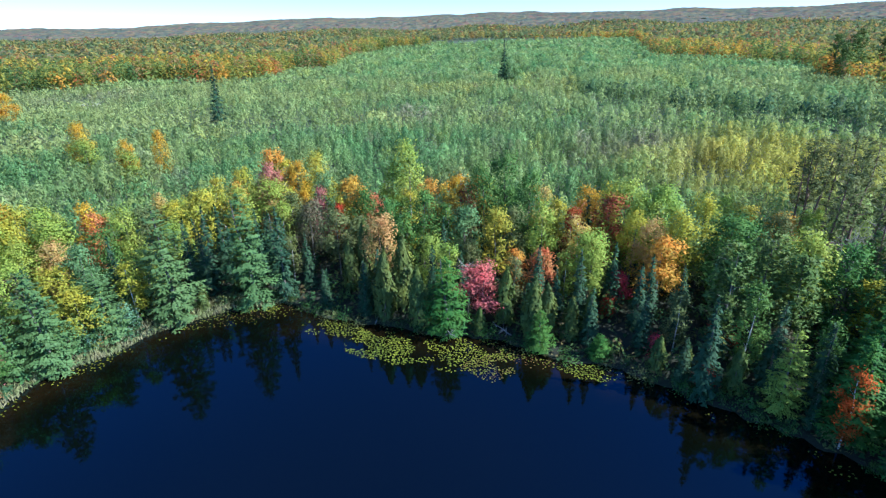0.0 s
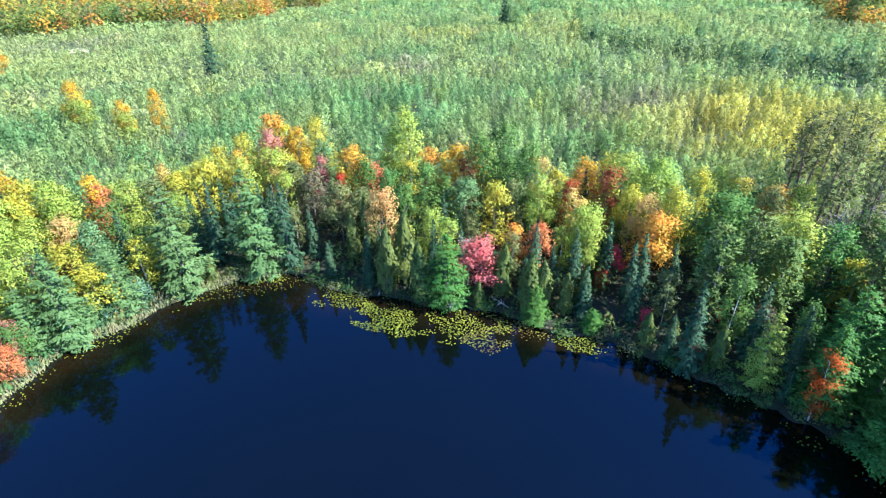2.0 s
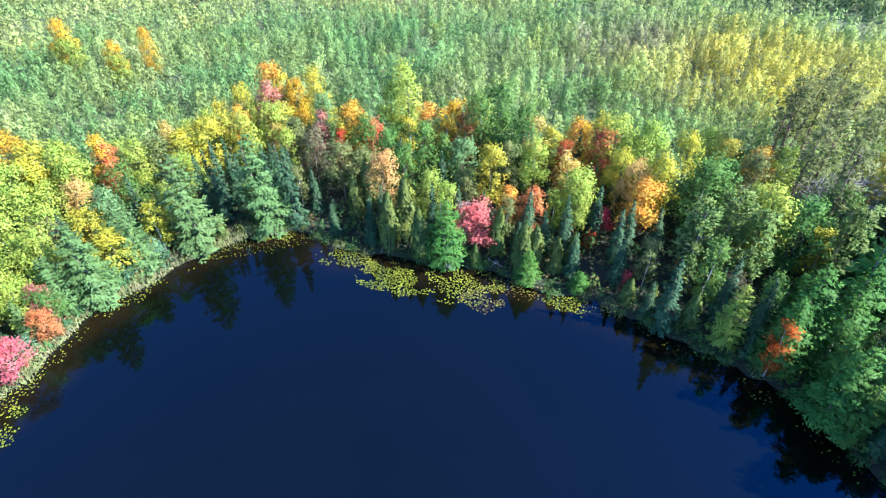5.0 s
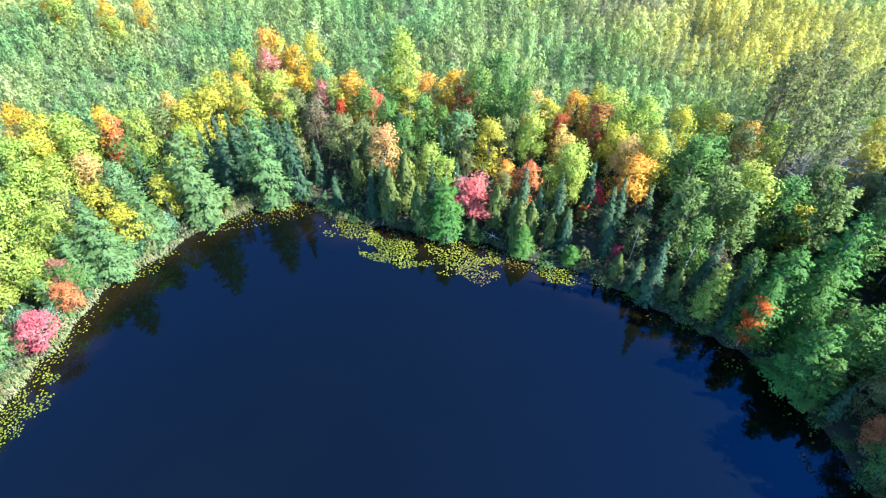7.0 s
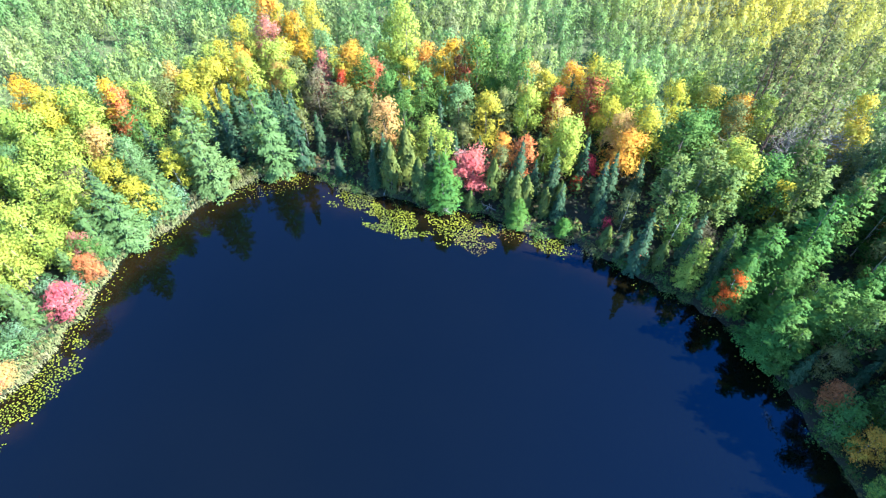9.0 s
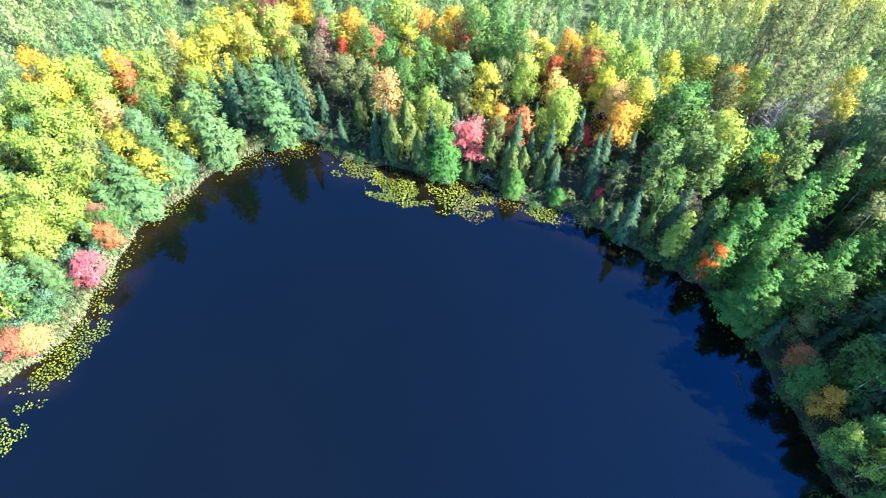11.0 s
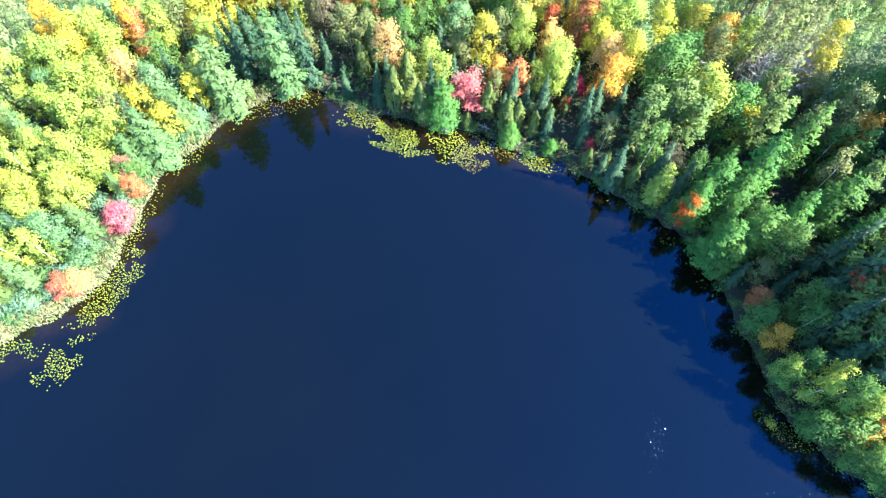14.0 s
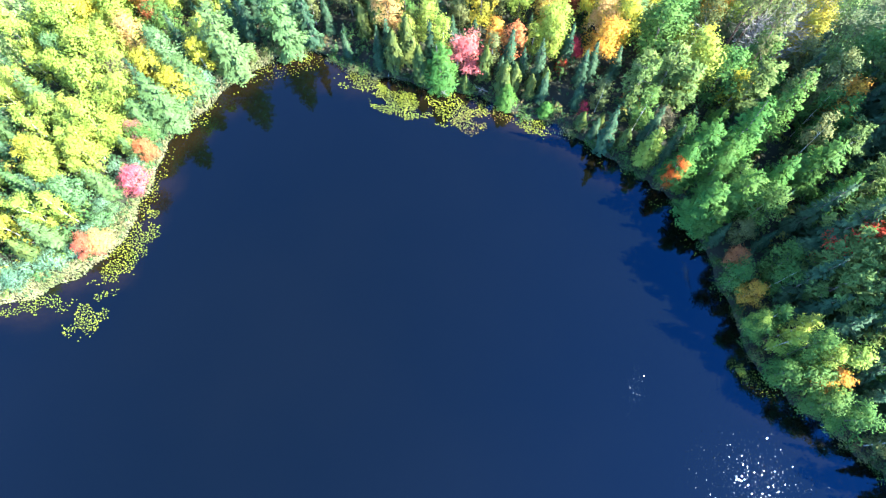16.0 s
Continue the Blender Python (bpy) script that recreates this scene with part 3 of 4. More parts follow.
# maples and birches behind the far shore
for leaf, x, y, tall, wide in (
        ("yellowgreen", -2.1, 74.1, 10, 4.5), ("peach", -9.1, 74.6, 13, 5), ("pinkred", 5.7, 66.6, 8.5, 6), ("redorange", 14.9, 68.6, 10, 3.6),
        ("orange", 11.2, 70.5, 9, 3.5), ("limegreen", 16.3, 76.7, 14, 4.5), ("yellow", 8.7, 76.5, 13.5, 5), ("olive", 11.9, 78.1, 13, 4.5),
        ("yellowpeach", 17.2, 84.2, 15, 4), ("green", 11.5, 90.1, 19, 6), ("green", 7.8, 87.9, 17, 5.5), ("green", 15, 84.5, 17, 5),
        ("palegreen", 4, 81.6, 12, 5), ("maroon", 5.1, 89.4, 13, 3.5), ("orangeyellow", 1.2, 89.8, 14, 4), ("orangeyellow", 3.4, 92.2, 15, 4),
        ("orange", 7, 92.6, 15, 4), ("limegreen", -6.1, 99, 19, 6.5), ("green", -3.2, 82.8, 15, 5), ("yellow", -5.5, 89.1, 13, 4),
        ("limegreen", -9.2, 99.9, 15, 5), ("orange", -2.5, 93.3, 14, 4)):
    tree("slim" if wide < 4.2 and tall > 8 else "broadleaf" if tall > 4.5 else "shrub", x, y, tall, wide * 1.1, leaf)
# maples and birches behind the far shore
for leaf, x, y, tall, wide in (
        ("orange", -16.1, 92.1, 15, 5.5), ("yellow", -18.5, 91.5, 14, 4), ("redorange", -12.2, 90.8, 12, 4), ("red", -18.4, 88.5, 11, 2.5),
        ("palegreen", -22.8, 98.3, 14, 5), ("rose", -22.3, 91.8, 13, 3.5), ("orange", -36, 108.9, 16, 6), ("rose", -34.3, 101.5, 15, 5),
        ("yellow", -33.6, 109.1, 14, 4), ("yellow", -26, 105.3, 16, 5), ("orangeyellow", -29.3, 103.1, 15, 5), ("limegreen", -32.8, 94.3, 14, 6.5),
        ("peach", -31.1, 92.9, 10, 5), ("limegreen", -35.9, 88.8, 14, 5), ("greybrown", -23.5, 87.3, 12, 4.5), ("olive", -17.7, 81.7, 12, 6),
        ("olive", -13.7, 81.3, 11, 5), ("green", -14.1, 88.9, 13, 5), ("green", -9.7, 84.6, 13, 5), ("green", -6.5, 79.4, 12, 4.5)):
    tree("slim" if wide < 4.2 and tall > 8 else "broadleaf" if tall > 4.5 else "shrub", x, y, tall, wide * 1.1, leaf)
# maples and birches of the west bank
for leaf, x, y, tall, wide in (
        ("yellow", -41.3, 92.9, 15, 4), ("orange", -38, 93.3, 14, 3.5), ("yellow", -43.4, 87.9, 14, 6), ("yellow", -46.3, 86.1, 13, 5),
        ("yellowpeach", -49.6, 86.9, 13, 4.5), ("orangeyellow", -58.8, 81.4, 14, 4), ("redorange", -58.6, 81.6, 12, 4.5),
        ("redorange", -57.4, 80, 10, 3.5), ("orangeyellow", -72.8, 80, 15, 5), ("yellow", -67.5, 77.5, 15, 6), ("limegreen", -64.2, 77.8, 14, 6),
        ("limegreen", -60.6, 74.1, 13, 6), ("yellow", -67.6, 75.1, 13, 5), ("limegreen", -69.1, 71.9, 14, 6), ("peach", -58.3, 70.9, 11, 5),
        ("yellow", -53.9, 64.9, 10, 5), ("yellow", -49.3, 61.1, 9, 5), ("yellow", -45.3, 66.8, 10, 3.5), ("limegreen", -61, 68, 12, 5),
        ("limegreen", -64.4, 66.2, 13, 6), ("limegreen", -63.6, 59.9, 13, 6), ("limegreen", -59.9, 63.7, 11, 5)):
    tree("slim" if wide < 4.2 and tall > 8 else "broadleaf" if tall > 4.5 else "shrub", x, y, tall, wide * 1.1, leaf)
# maples and birches of the west bank
for leaf, x, y, tall, wide in (
        ("greybrown", -59.5, 63.4, 9, 5), ("limegreen", -58.6, 55.5, 9, 5), ("limegreen", -58, 50.6, 8, 5), ("green", -54, 50.4, 7, 4),
        ("rose", -54.6, 51.0, 7, 3.2), ("redorange", -52.3, 47.8, 5.5, 3.2), ("pink", -52.5, 41, 6.5, 4.2), ("redorange", -59.2, 29.2, 6, 3.6),
        ("peach", -56.4, 28.8, 5.5, 3.6), ("limegreen", -53.4, 82, 13, 5), ("olive", -51, 84.1, 12, 5.5), ("green", -52.7, 75.4, 12, 5)):
    tree("slim" if wide < 4.2 and tall > 8 else "broadleaf" if tall > 4.5 else "shrub", x, y, tall, wide * 1.1, leaf)
# maples and birches towards the east
for leaf, x, y, tall, wide in (
        ("rust", 27.5, 78.6, 14.5, 5), ("orangeyellow", 24.6, 82.9, 14, 5), ("redorange", 27.2, 93.1, 9, 3.5), ("limegreen", 22.3, 71.8, 11, 6),
        ("yellowpeach", 21.8, 75.8, 12, 4), ("red", 21.5, 79.9, 12, 3), ("magenta", 26.6, 68.1, 6, 3), ("red", 23.8, 65.3, 3.2, 2.2),
        ("orange", 31.1, 66.4, 12, 6), ("peach", 31.5, 70.2, 13, 5), ("yellow", 35.4, 69.7, 14, 5), ("yellow", 41.3, 76.6, 15, 4.5),
        ("limegreen", 35, 78.2, 16, 6), ("limegreen", 30, 79.5, 16, 6), ("yellow", 29.9, 74.3, 13, 4.5), ("green", 41.2, 67.9, 14, 8),
        ("limegreen", 31.8, 77.8, 15, 5), ("yellow", 30, 85.7, 14, 5), ("orange", 54.2, 77.4, 11, 5), ("greybrown", 40.6, 51.6, 6, 4),
        ("orangered", 39.6, 38.4, 9.8, 2.6), ("yellow", 69.7, 68.7, 16, 5)):
    tree("slim" if wide < 4.2 and tall > 8 else "broadleaf" if tall > 4.5 else "shrub", x, y, tall, wide * 1.1, leaf)
# maples and birches towards the east
for leaf, x, y, tall, wide in (
        ("yellow", 66.2, 64.8, 14, 5), ("yellow", 53.8, 55.6, 10, 4), ("limegreen", 46.1, 57.4, 15, 6.5), ("green", 57.8, 59.8, 14, 6),
        ("green", 49.9, 56.6, 14, 6), ("magenta", 27.1, 55.7, 3, 2), ("red", 30.5, 49, 3, 2.5), ("red", 36, 55.9, 5, 3)):
    tree("slim" if wide < 4.2 and tall > 8 else "broadleaf" if tall > 4.5 else "shrub", x, y, tall, wide * 1.1, leaf)
# tall feathery tamaracks crowding above the east bank
for x, y, tall, wide in ((55.6, 46.7, 21, 6), (50.3, 42.8, 19, 7), (43.8, 42.4, 15, 7), (61, 37.6, 16, 7.5), (48.5, 34.1, 14, 7), (43.4, 32.9, 12.5, 6.5), (54.9, 36.6, 14, 5), (41, 40.2, 12, 5.5), (43.2, 30.3, 9, 5), (47.1, 40, 14, 6)):
    tree("tamarack", x, y, tall, wide)
# the shaded east bank
for leaf, x, y, tall, wide in (
        ("red", 60.4, 22.6, 17, 5), ("rust", 47.4, 23.6, 7, 3), ("orange", 46.3, 17.2, 7, 3.4), ("limegreen", 46.2, 12.6, 8, 2.6),
        ("green", 45.3, 11.6, 7, 3.4), ("limegreen", 50.4, 9.7, 11, 2.6), ("green", 53.2, 5.3, 9, 4), ("yellowgreen", 57.3, 7, 12, 4),
        ("orange", 56.1, 4.3, 9, 3.2), ("green", 53.9, 0.4, 9, 4.4), ("green", 43.1, 20.5, 8, 4.4), ("green", 49.6, 5, 7, 4),
        ("green", 55.9, -2.9, 10, 4.5), ("orange", 70.1, 50.7, 12, 5)):
    tree("slim" if wide < 4.2 and tall > 8 else "broadleaf" if tall > 4.5 else "shrub", x, y, tall, wide * 1.1, leaf)
for k in range(5):
    tree("red_pine", 70 + 11 * math.cos(k * 2.4) * math.sqrt(k / 5) + 2, 86 + 13 * math.sin(k * 2.4) * math.sqrt(k / 5), 17 + (k * 7 % 5))

# tall pines back from the east bank, which shade it
for k in range(3, 20):
    tree("pine" if k % 3 else "spruce", 61 + (k * 5 % 17) + (6 if k > 11 else 0), 2 + k * 2.3, 18 + (k * 3 % 5) - (6 if k > 10 else 0), 6.5)
for k in range(2, 11):
    tree("spruce", 59.5 + (k * 4 % 9), 7 + k * 2.0, 19 + (k * 3 % 4), 6.5)
for k in range(3, 14, 2):
    tree("spruce" if k % 4 else "tamarack", 54.5 + (k * 3 % 7), 5 + k * 1.9, 13 + (k * 5 % 6), 4.6)
for x, y, tall in ((60, 18.5, 21), (60, 15.8, 21), (63, 13, 22), (67, 21.5, 22), (58, 20.5, 18), (57.5, 17, 18), (61.5, 25.5, 20)):
    tree("pine", x, y, tall, 8)
for k in range(6):
    tree("pine", 70.5 + 2.2 * k, -4 - k * 2.2, 15 + (k * 3 % 3), 7)
# two outer rows, unseen, added only to cast shade on the slope west of them
for k in range(12):
    tree("pine" if k % 2 else "spruce", 83 + 7 * (k % 3), 34 + k * 3.0, 25 + (k * 5 % 4), 9)
for k in range(8):
    tree("spruce" if k % 3 else "pine", 78.5 + 4 * (k % 2), 40 + k * 2.6, 24 + (k * 5 % 4), 9)
tree("broadleaf", 52.4, 8.6, 13.5, 3.8, "green")
tree("broadleaf", 54.2, 6.3, 12, 3.6, "yellowgreen")

# single trees out in the young stand
for leaf, x, y, tall, wide in (("orangeyellow", -97, 140, 15, 6), ("yellowgreen", -94, 137, 11, 8), ("orangeyellow", -81, 134, 13, 5), ("yellowgreen", -79, 131, 11, 6),
                               ("orangeyellow", -76, 141, 14, 4.5), ("orangeyellow", -170, 210, 15, 9)):
    tree("broadleaf", x, y, tall, wide, leaf, "trees standing out of the young stand")
for leaf, x, y, tall, wide in (("palegreen", 44, 346, 17, 12), ("green", 49, 349, 12, 9)):
    tree("broadleaf", x, y, tall, wide, leaf, "trees standing out of the young stand")
for x, y, tall in ((-88, 212, 25), (41, 345, 29)):
    tree("spruce", x, y, tall, 7.5, None, "trees standing out of the young stand")
for x, y, tall in ((212, 288, 26), (222, 296, 29), (232, 306, 31), (240, 292, 27), (225, 312, 29), (252, 284, 32), (264, 292, 31), (246, 306, 28)):
    tree("pine", x, y, tall, 12, None, "trees standing out of the young stand")


# ---- the rest of the belt of mature trees ----
crowd = {}


def free_spot(x, y, gap):
    """Whether no tree stands within that gap; remembers the place if so."""
    i, j = int(x // 6), int(y // 6)
    for a in (i - 1, i, i + 1):
        for b in (j - 1, j, j + 1):
            for px, py, pr in crowd.get((a, b), ()):
                if math.hypot(px - x, py - y) < gap + pr * 0.35:
                    return False
    return True


def remember(x, y, r):
    crowd.setdefault((int(x // 6), int(y // 6)), []).append((x, y, r))


for x, y, r in STANDING:
    remember(x, y, r)


def belt_depth(x, y):
    """How far the mature belt reaches back from the water."""
    return 32 + 4 * math.sin(x * 0.13) + (8 if x > 44 else 0)


# brush that leans over the water
for (ax, ay), (bx, by) in zip(SHORE[14:34], SHORE[15:35]):
    size = math.hypot(bx - ax, by - ay)
    for s in np.arange(rng.uniform(0, 2), size, 2.1):
        x, y = ax + (bx - ax) * (s + rng.normal(0, 0.7)) / size + rng.normal(0, 0.5), ay + (by - ay) * s / size + rng.normal(0, 0.8)
        tree("brush", x, y, rng.uniform(0.5, 1.7), rng.uniform(1.2, 3.4), str(rng.choice(["green", "olive", "green"])), "brush along the water", 0.3)

made = 0
for x, y in zip(rng.uniform(-112, 100, 9000), rng.uniform(-22, 108, 9000)):
    d = float(inland(x, y))
    if d < 1.2 or d > belt_depth(x, y) or made > 520 or not free_spot(x, y, 1.3 if d < 6 and x < -44 else 1.9 if d < 9 else 2.6):
        continue
    pick = rng.random()
    if -25 < x < -12 and d < 13 and rng.random() < 0.6:
        continue
    if 41 < x < 63 and 30 < y < 53 and pick < 0.6:
        continue
    if -44 < x < 40 and rng.random() < (0.5 if d < 14 else 0.4):
        continue
    east, west = x > 34 and y < 58, x < -44
    if east:
        kind = "tamarack" if pick < 0.14 else "spruce" if pick < 0.74 else "slim" if pick < 0.9 else "broadleaf"
        if x < 46:
            kind = "spruce" if pick < 0.84 else "tamarack" if pick < 0.92 else "slim"
    elif west:
        kind = "cedar" if pick < 0.1 else "spruce" if pick < 0.22 else "tamarack" if pick < 0.27 else "slim" if pick < 0.6 else "broadleaf"
        if d < 6:
            kind = "shrub" if pick < 0.8 else "cedar" if pick < 0.88 else "tamarack"
    else:
        kind = "spruce" if pick < 0.55 else "cedar" if pick < 0.85 else "slim"
        if d > 13:
            kind = "spruce" if pick < 0.14 else "cedar" if pick < 0.2 else "slim" if pick < 0.55 else "broadleaf"
    tall = {"spruce": rng.uniform(6, 12), "tamarack": rng.uniform(8, 13), "cedar": rng.uniform(4.5, 9), "pine": rng.uniform(12, 16),
            "slim": rng.uniform(8, 13), "broadleaf": rng.uniform(8, 13), "shrub": rng.uniform(2.2, 4.5)}[kind] * (0.75 if d < 5 and kind != "shrub" else 1)
    if east and x > 57:
        tall *= 1.4
    leaf = None
    if kind in ("slim", "broadleaf"):
        if west:
            leaf = rng.choice(["limegreen", "yellowgreen", "yellow", "green", "palegreen"], p=[0.54, 0.22, 0.08, 0.08, 0.08])
        elif east:
            leaf = rng.choice(["green", "limegreen", "olive"], p=[0.74, 0.1, 0.16])
        else:
            leaf = rng.choice(["limegreen", "green", "olive", "palegreen", "yellow"], p=[0.46, 0.14, 0.14, 0.16, 0.1])
    elif kind == "shrub":
        leaf = rng.choice(["willow", "palegreen", "limegreen"], p=[0.6, 0.25, 0.15])
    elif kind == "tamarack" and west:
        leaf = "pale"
    tree(kind, x, y, tall, None, None if leaf is None else str(leaf), "trees round the pond", 2.6 if west else 1.0)
    remember(x, y, 1.5)
    made += 1


# ---- the young stand and the far woods: uncountable leaves in a few sheets ----
def stand(name, x, y, tall, wide, tint, leaves, size, label, low=0.22, stems=True, stretch=1.3, lift=1.3):
    """Many small trees as one thing: thin stems and loose leaf sprays, a tint a tree."""
    n = len(x)
    z = land(x, y)
    k = low + (1 - low) * rng.random((n, leaves)) ** 0.85
    ang = rng.uniform(0, 2 * np.pi, (n, leaves))
    crown = np.sqrt(np.clip(1 - (((k - low) / (1 - low) - 0.38) / 0.66) ** 2, 0.03, 1))
    reach = 0.5 * wide[:, None] * crown * rng.uniform(0.35, 1.15, (n, leaves))
    spot = np.stack([x[:, None] + np.cos(ang) * reach, y[:, None] + np.sin(ang) * reach, z[:, None] + k * tall[:, None]], -1).reshape(-1, 3)
    out = np.stack([np.cos(ang), np.sin(ang), lift + 0.6 * k ** 2], -1).reshape(-1, 3)
    facing = out + rng.normal(0, 0.5, out.shape)
    long = (size * rng.uniform(0.7, 1.4, (n, leaves)) * (wide / wide.mean())[:, None]).ravel()
    verts, tris = shards(spot, facing, np.array([0, 0, 1.0]) + rng.normal(0, 0.42, out.shape), long * stretch, long * 0.85 / stretch)
    normals = soft(facing, out, 0.96, 3)
    shade = np.repeat(np.repeat(tint, leaves, 0), 3, 0)
    slots = np.zeros(len(tris), int)
    if stems:
        a = np.arange(3) * 2.094
        ring = np.stack([np.cos(a) * 0.05, np.sin(a) * 0.05, 0 * a], -1)
        foot = np.stack([x, y, z - 0.2], -1)[:, None] + ring[None]
        top = np.stack([x, y, z + tall * 0.7], -1)[:, None]
        cone = np.concatenate([foot, top], 1).reshape(-1, 3)
        i = np.arange(n)[:, None] * 4 + len(verts)
        side = np.concatenate([i + [0, 1, 3], i + [1, 2, 3], i + [2, 0, 3]])
        verts, tris = np.concatenate([verts, cone]), np.concatenate([tris, side])
        shade = np.concatenate([shade, np.repeat(tint, 4, 0)])
        normals = np.concatenate([normals, np.tile(np.concatenate([ring * 20, [[0, 0, 1.0]]]), (n, 1))])
        slots = np.concatenate([slots, np.ones(len(side), int)])
    ob = new(name, fast_mesh(name, verts, tris, [M_STAND, M_BARK], slots, shade, False, normals))
    return tagged(ob, label, "trees", kind="stuff")


def border(x, y):
    """Distance at which the old autumn woods begin, by bearing."""
    return np.interp(np.degrees(np.arctan2(x, y)), [-60, -38, -25, -16, -11, -7, 0, 19, 21, 30, 35, 40, 60], [470, 450, 400, 455, 530, 850, 1050, 1000, 560, 520, 380, 310, 270]) + 30 * wavy(x, y, 150, 33)


def scatter(x0, x1, y0, y1, step):
    a, b = np.meshgrid(np.arange(x0, x1, step), np.arange(y0, y1, step))
    a, b = a.ravel() + rng.uniform(-0.5, 0.5, a.size) * step, b.ravel() + rng.uniform(-0.5, 0.5, b.size) * step
    keep = np.abs(a) < np.maximum(0.88 * b + 34, 112)
    return a[keep], b[keep]


def stand_tint(x, y):
    """Greens of the young aspens, drifting to yellow and grey in patches, darkened past the ditch for shade."""
    base = np.stack([0.16 + 0 * x, 0.288 + 0 * x, 0.1 + 0 * x], -1)
    pale, gold, grey = np.array([0.32, 0.385, 0.13]), np.array([0.5, 0.44, 0.07]), np.array([0.27, 0.25, 0.16])
    u = np.clip(0.22 + 0.4 * smoothstep(-30, -120, x) + 0.35 * smoothstep(130, 240, y) + 0.45 * wavy(x, y, 60, 21) + 0.2 * wavy(x, y, 19, 23) + rng.normal(0, 0.12, x.shape), 0, 1)[:, None]
    out = base * (1 - u) + pale * u
    g = np.exp(-(((x - 83) / 32) ** 2 + ((y - 130) / 36) ** 2)) * 1.3 + 0.35 * smoothstep(0.5, 1.2, wavy(x, y, 38, 22)) + 0.3 * np.exp(-(((x - 20) / 60) ** 2 + ((y - 320) / 22) ** 2))
    g = np.clip(g * rng.uniform(0.45, 1.0, x.shape), 0, 1)[:, None]
    out = out * (1 - g) + gold * g
    # first trees past the ditch tinted dark: the stand's shaded front, put into colour
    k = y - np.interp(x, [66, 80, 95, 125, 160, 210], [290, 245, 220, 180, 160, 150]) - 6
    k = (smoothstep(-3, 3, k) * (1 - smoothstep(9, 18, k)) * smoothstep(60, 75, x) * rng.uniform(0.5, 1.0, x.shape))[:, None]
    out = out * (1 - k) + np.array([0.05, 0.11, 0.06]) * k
    w = np.exp(-(((x - 60) / 16) ** 2 + ((y - 156) / 18) ** 2)) * 0.9 + np.exp(-(((x + 9) / 10) ** 2 + ((y - 216) / 14) ** 2)) * 1.1 + np.exp(-(((x + 192) / 26) ** 2 + ((y - 297) / 20) ** 2)) * 1.0 + 0.5 * smoothstep(0.7, 1.3, wavy(x, y, 30, 25))
    w = np.clip(w * rng.uniform(0.3, 1.2, x.shape), 0, 1)[:, None]
    out = out * (1 - w) + grey * w
    return 1.08 * out * (rng.uniform(0.88, 1.12, x.shape) * (1 + 0.2 * wavy(x, y, 24, 26)))[:, None]


def old_tint(x, y):
    """Autumn colours of the old woods, tree by tree."""
    pal = np.array([(0.5, 0.27, 0.04), (0.5, 0.36, 0.05), (0.36, 0.34, 0.06), (0.17, 0.22, 0.05), (0.1, 0.17, 0.05), (0.42, 0.15, 0.05), (0.3, 0.2, 0.08)])
    warm = np.clip(0.5 + 0.5 * wavy(x, y, 140, 31), 0.1, 0.9)
    p = np.stack([0.2 * warm, 0.22 * warm, 0.2 + 0 * warm, 0.2 + 0.1 * (1 - warm), 0.34 * (1 - warm), 0.08 * warm, 0.1 + 0 * warm], -1)
    p = np.cumsum(p / p.sum(-1, keepdims=True), -1)
    return pal[(rng.random(len(x))[:, None] > p).sum(-1).clip(0, 6)] * rng.uniform(0.95, 1.4, len(x))[:, None]


def stand_height(x, y):
    """Young trees of 6 to 9 m, in drifts; a taller stand past the ditch in the east."""
    return 7.3 - 1.6 * smoothstep(120, 260, y) + 1.2 * wavy(x, y, 45, 41) + 0.5 * wavy(x, y, 14, 42) + rng.normal(0, 0.75, x.shape) + 4.0 * smoothstep(0, 14, y - np.interp(x, [66, 80, 95, 125, 160, 210], [290, 245, 220, 180, 160, 150])) * smoothstep(60, 75, x)


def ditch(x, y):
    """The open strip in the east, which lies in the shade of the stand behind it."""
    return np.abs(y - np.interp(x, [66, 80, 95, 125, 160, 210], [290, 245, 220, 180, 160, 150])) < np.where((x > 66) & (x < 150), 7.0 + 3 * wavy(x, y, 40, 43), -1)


bands = (("near", 0, 190, 2.75, 140, 0.4), ("middle", 190, 400, 3.2, 44, 0.68), ("distant", 400, 700, 4.4, 18, 1.5), ("remote", 700, 1150, 8.0, 14, 3.0))
for tag, lo, hi, step, leaves, size in bands:
    x, y = scatter(-0.98 * hi - 75, 0.98 * hi + 75, -30, hi, step)
    r, d = np.hypot(x, y), inland(x, y)
    keep = (r >= lo) & (r < hi) & (r < border(x, y)) & (d > 30 + 4 * np.sin(x * 0.13) + np.where(x > 44, 8, 0)) & ~ditch(x, y)
    keep &= (wavy(x, y, 26, 51) > -1.25) & (wavy(x, y, 7, 52) + rng.normal(0, 0.5, len(x)) > -0.85) & ((y > 40) | (rng.random(len(x)) < 0.5))
    keep &= ((x + 192) / 12) ** 2 + ((y - 294) / 13) ** 2 > 1
    x, y = x[keep], y[keep]
    tall = np.clip(stand_height(x, y), 3.0, 12)
    wide = {"near": 2.75, "middle": 3.5, "distant": 5.0, "remote": 7.5}[tag] * rng.uniform(0.65, 1.5, len(x)) * (tall / 7.5) ** 0.5
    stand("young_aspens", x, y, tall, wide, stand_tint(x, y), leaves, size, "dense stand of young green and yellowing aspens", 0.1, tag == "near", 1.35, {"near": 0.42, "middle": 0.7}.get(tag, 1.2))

x, y = scatter(-640, 640, 180, 1000, 6.0)
r = np.hypot(x, y)
keep = (r > border(x, y)) & (r < border(x, y) + 170)
x, y = x[keep], y[keep]
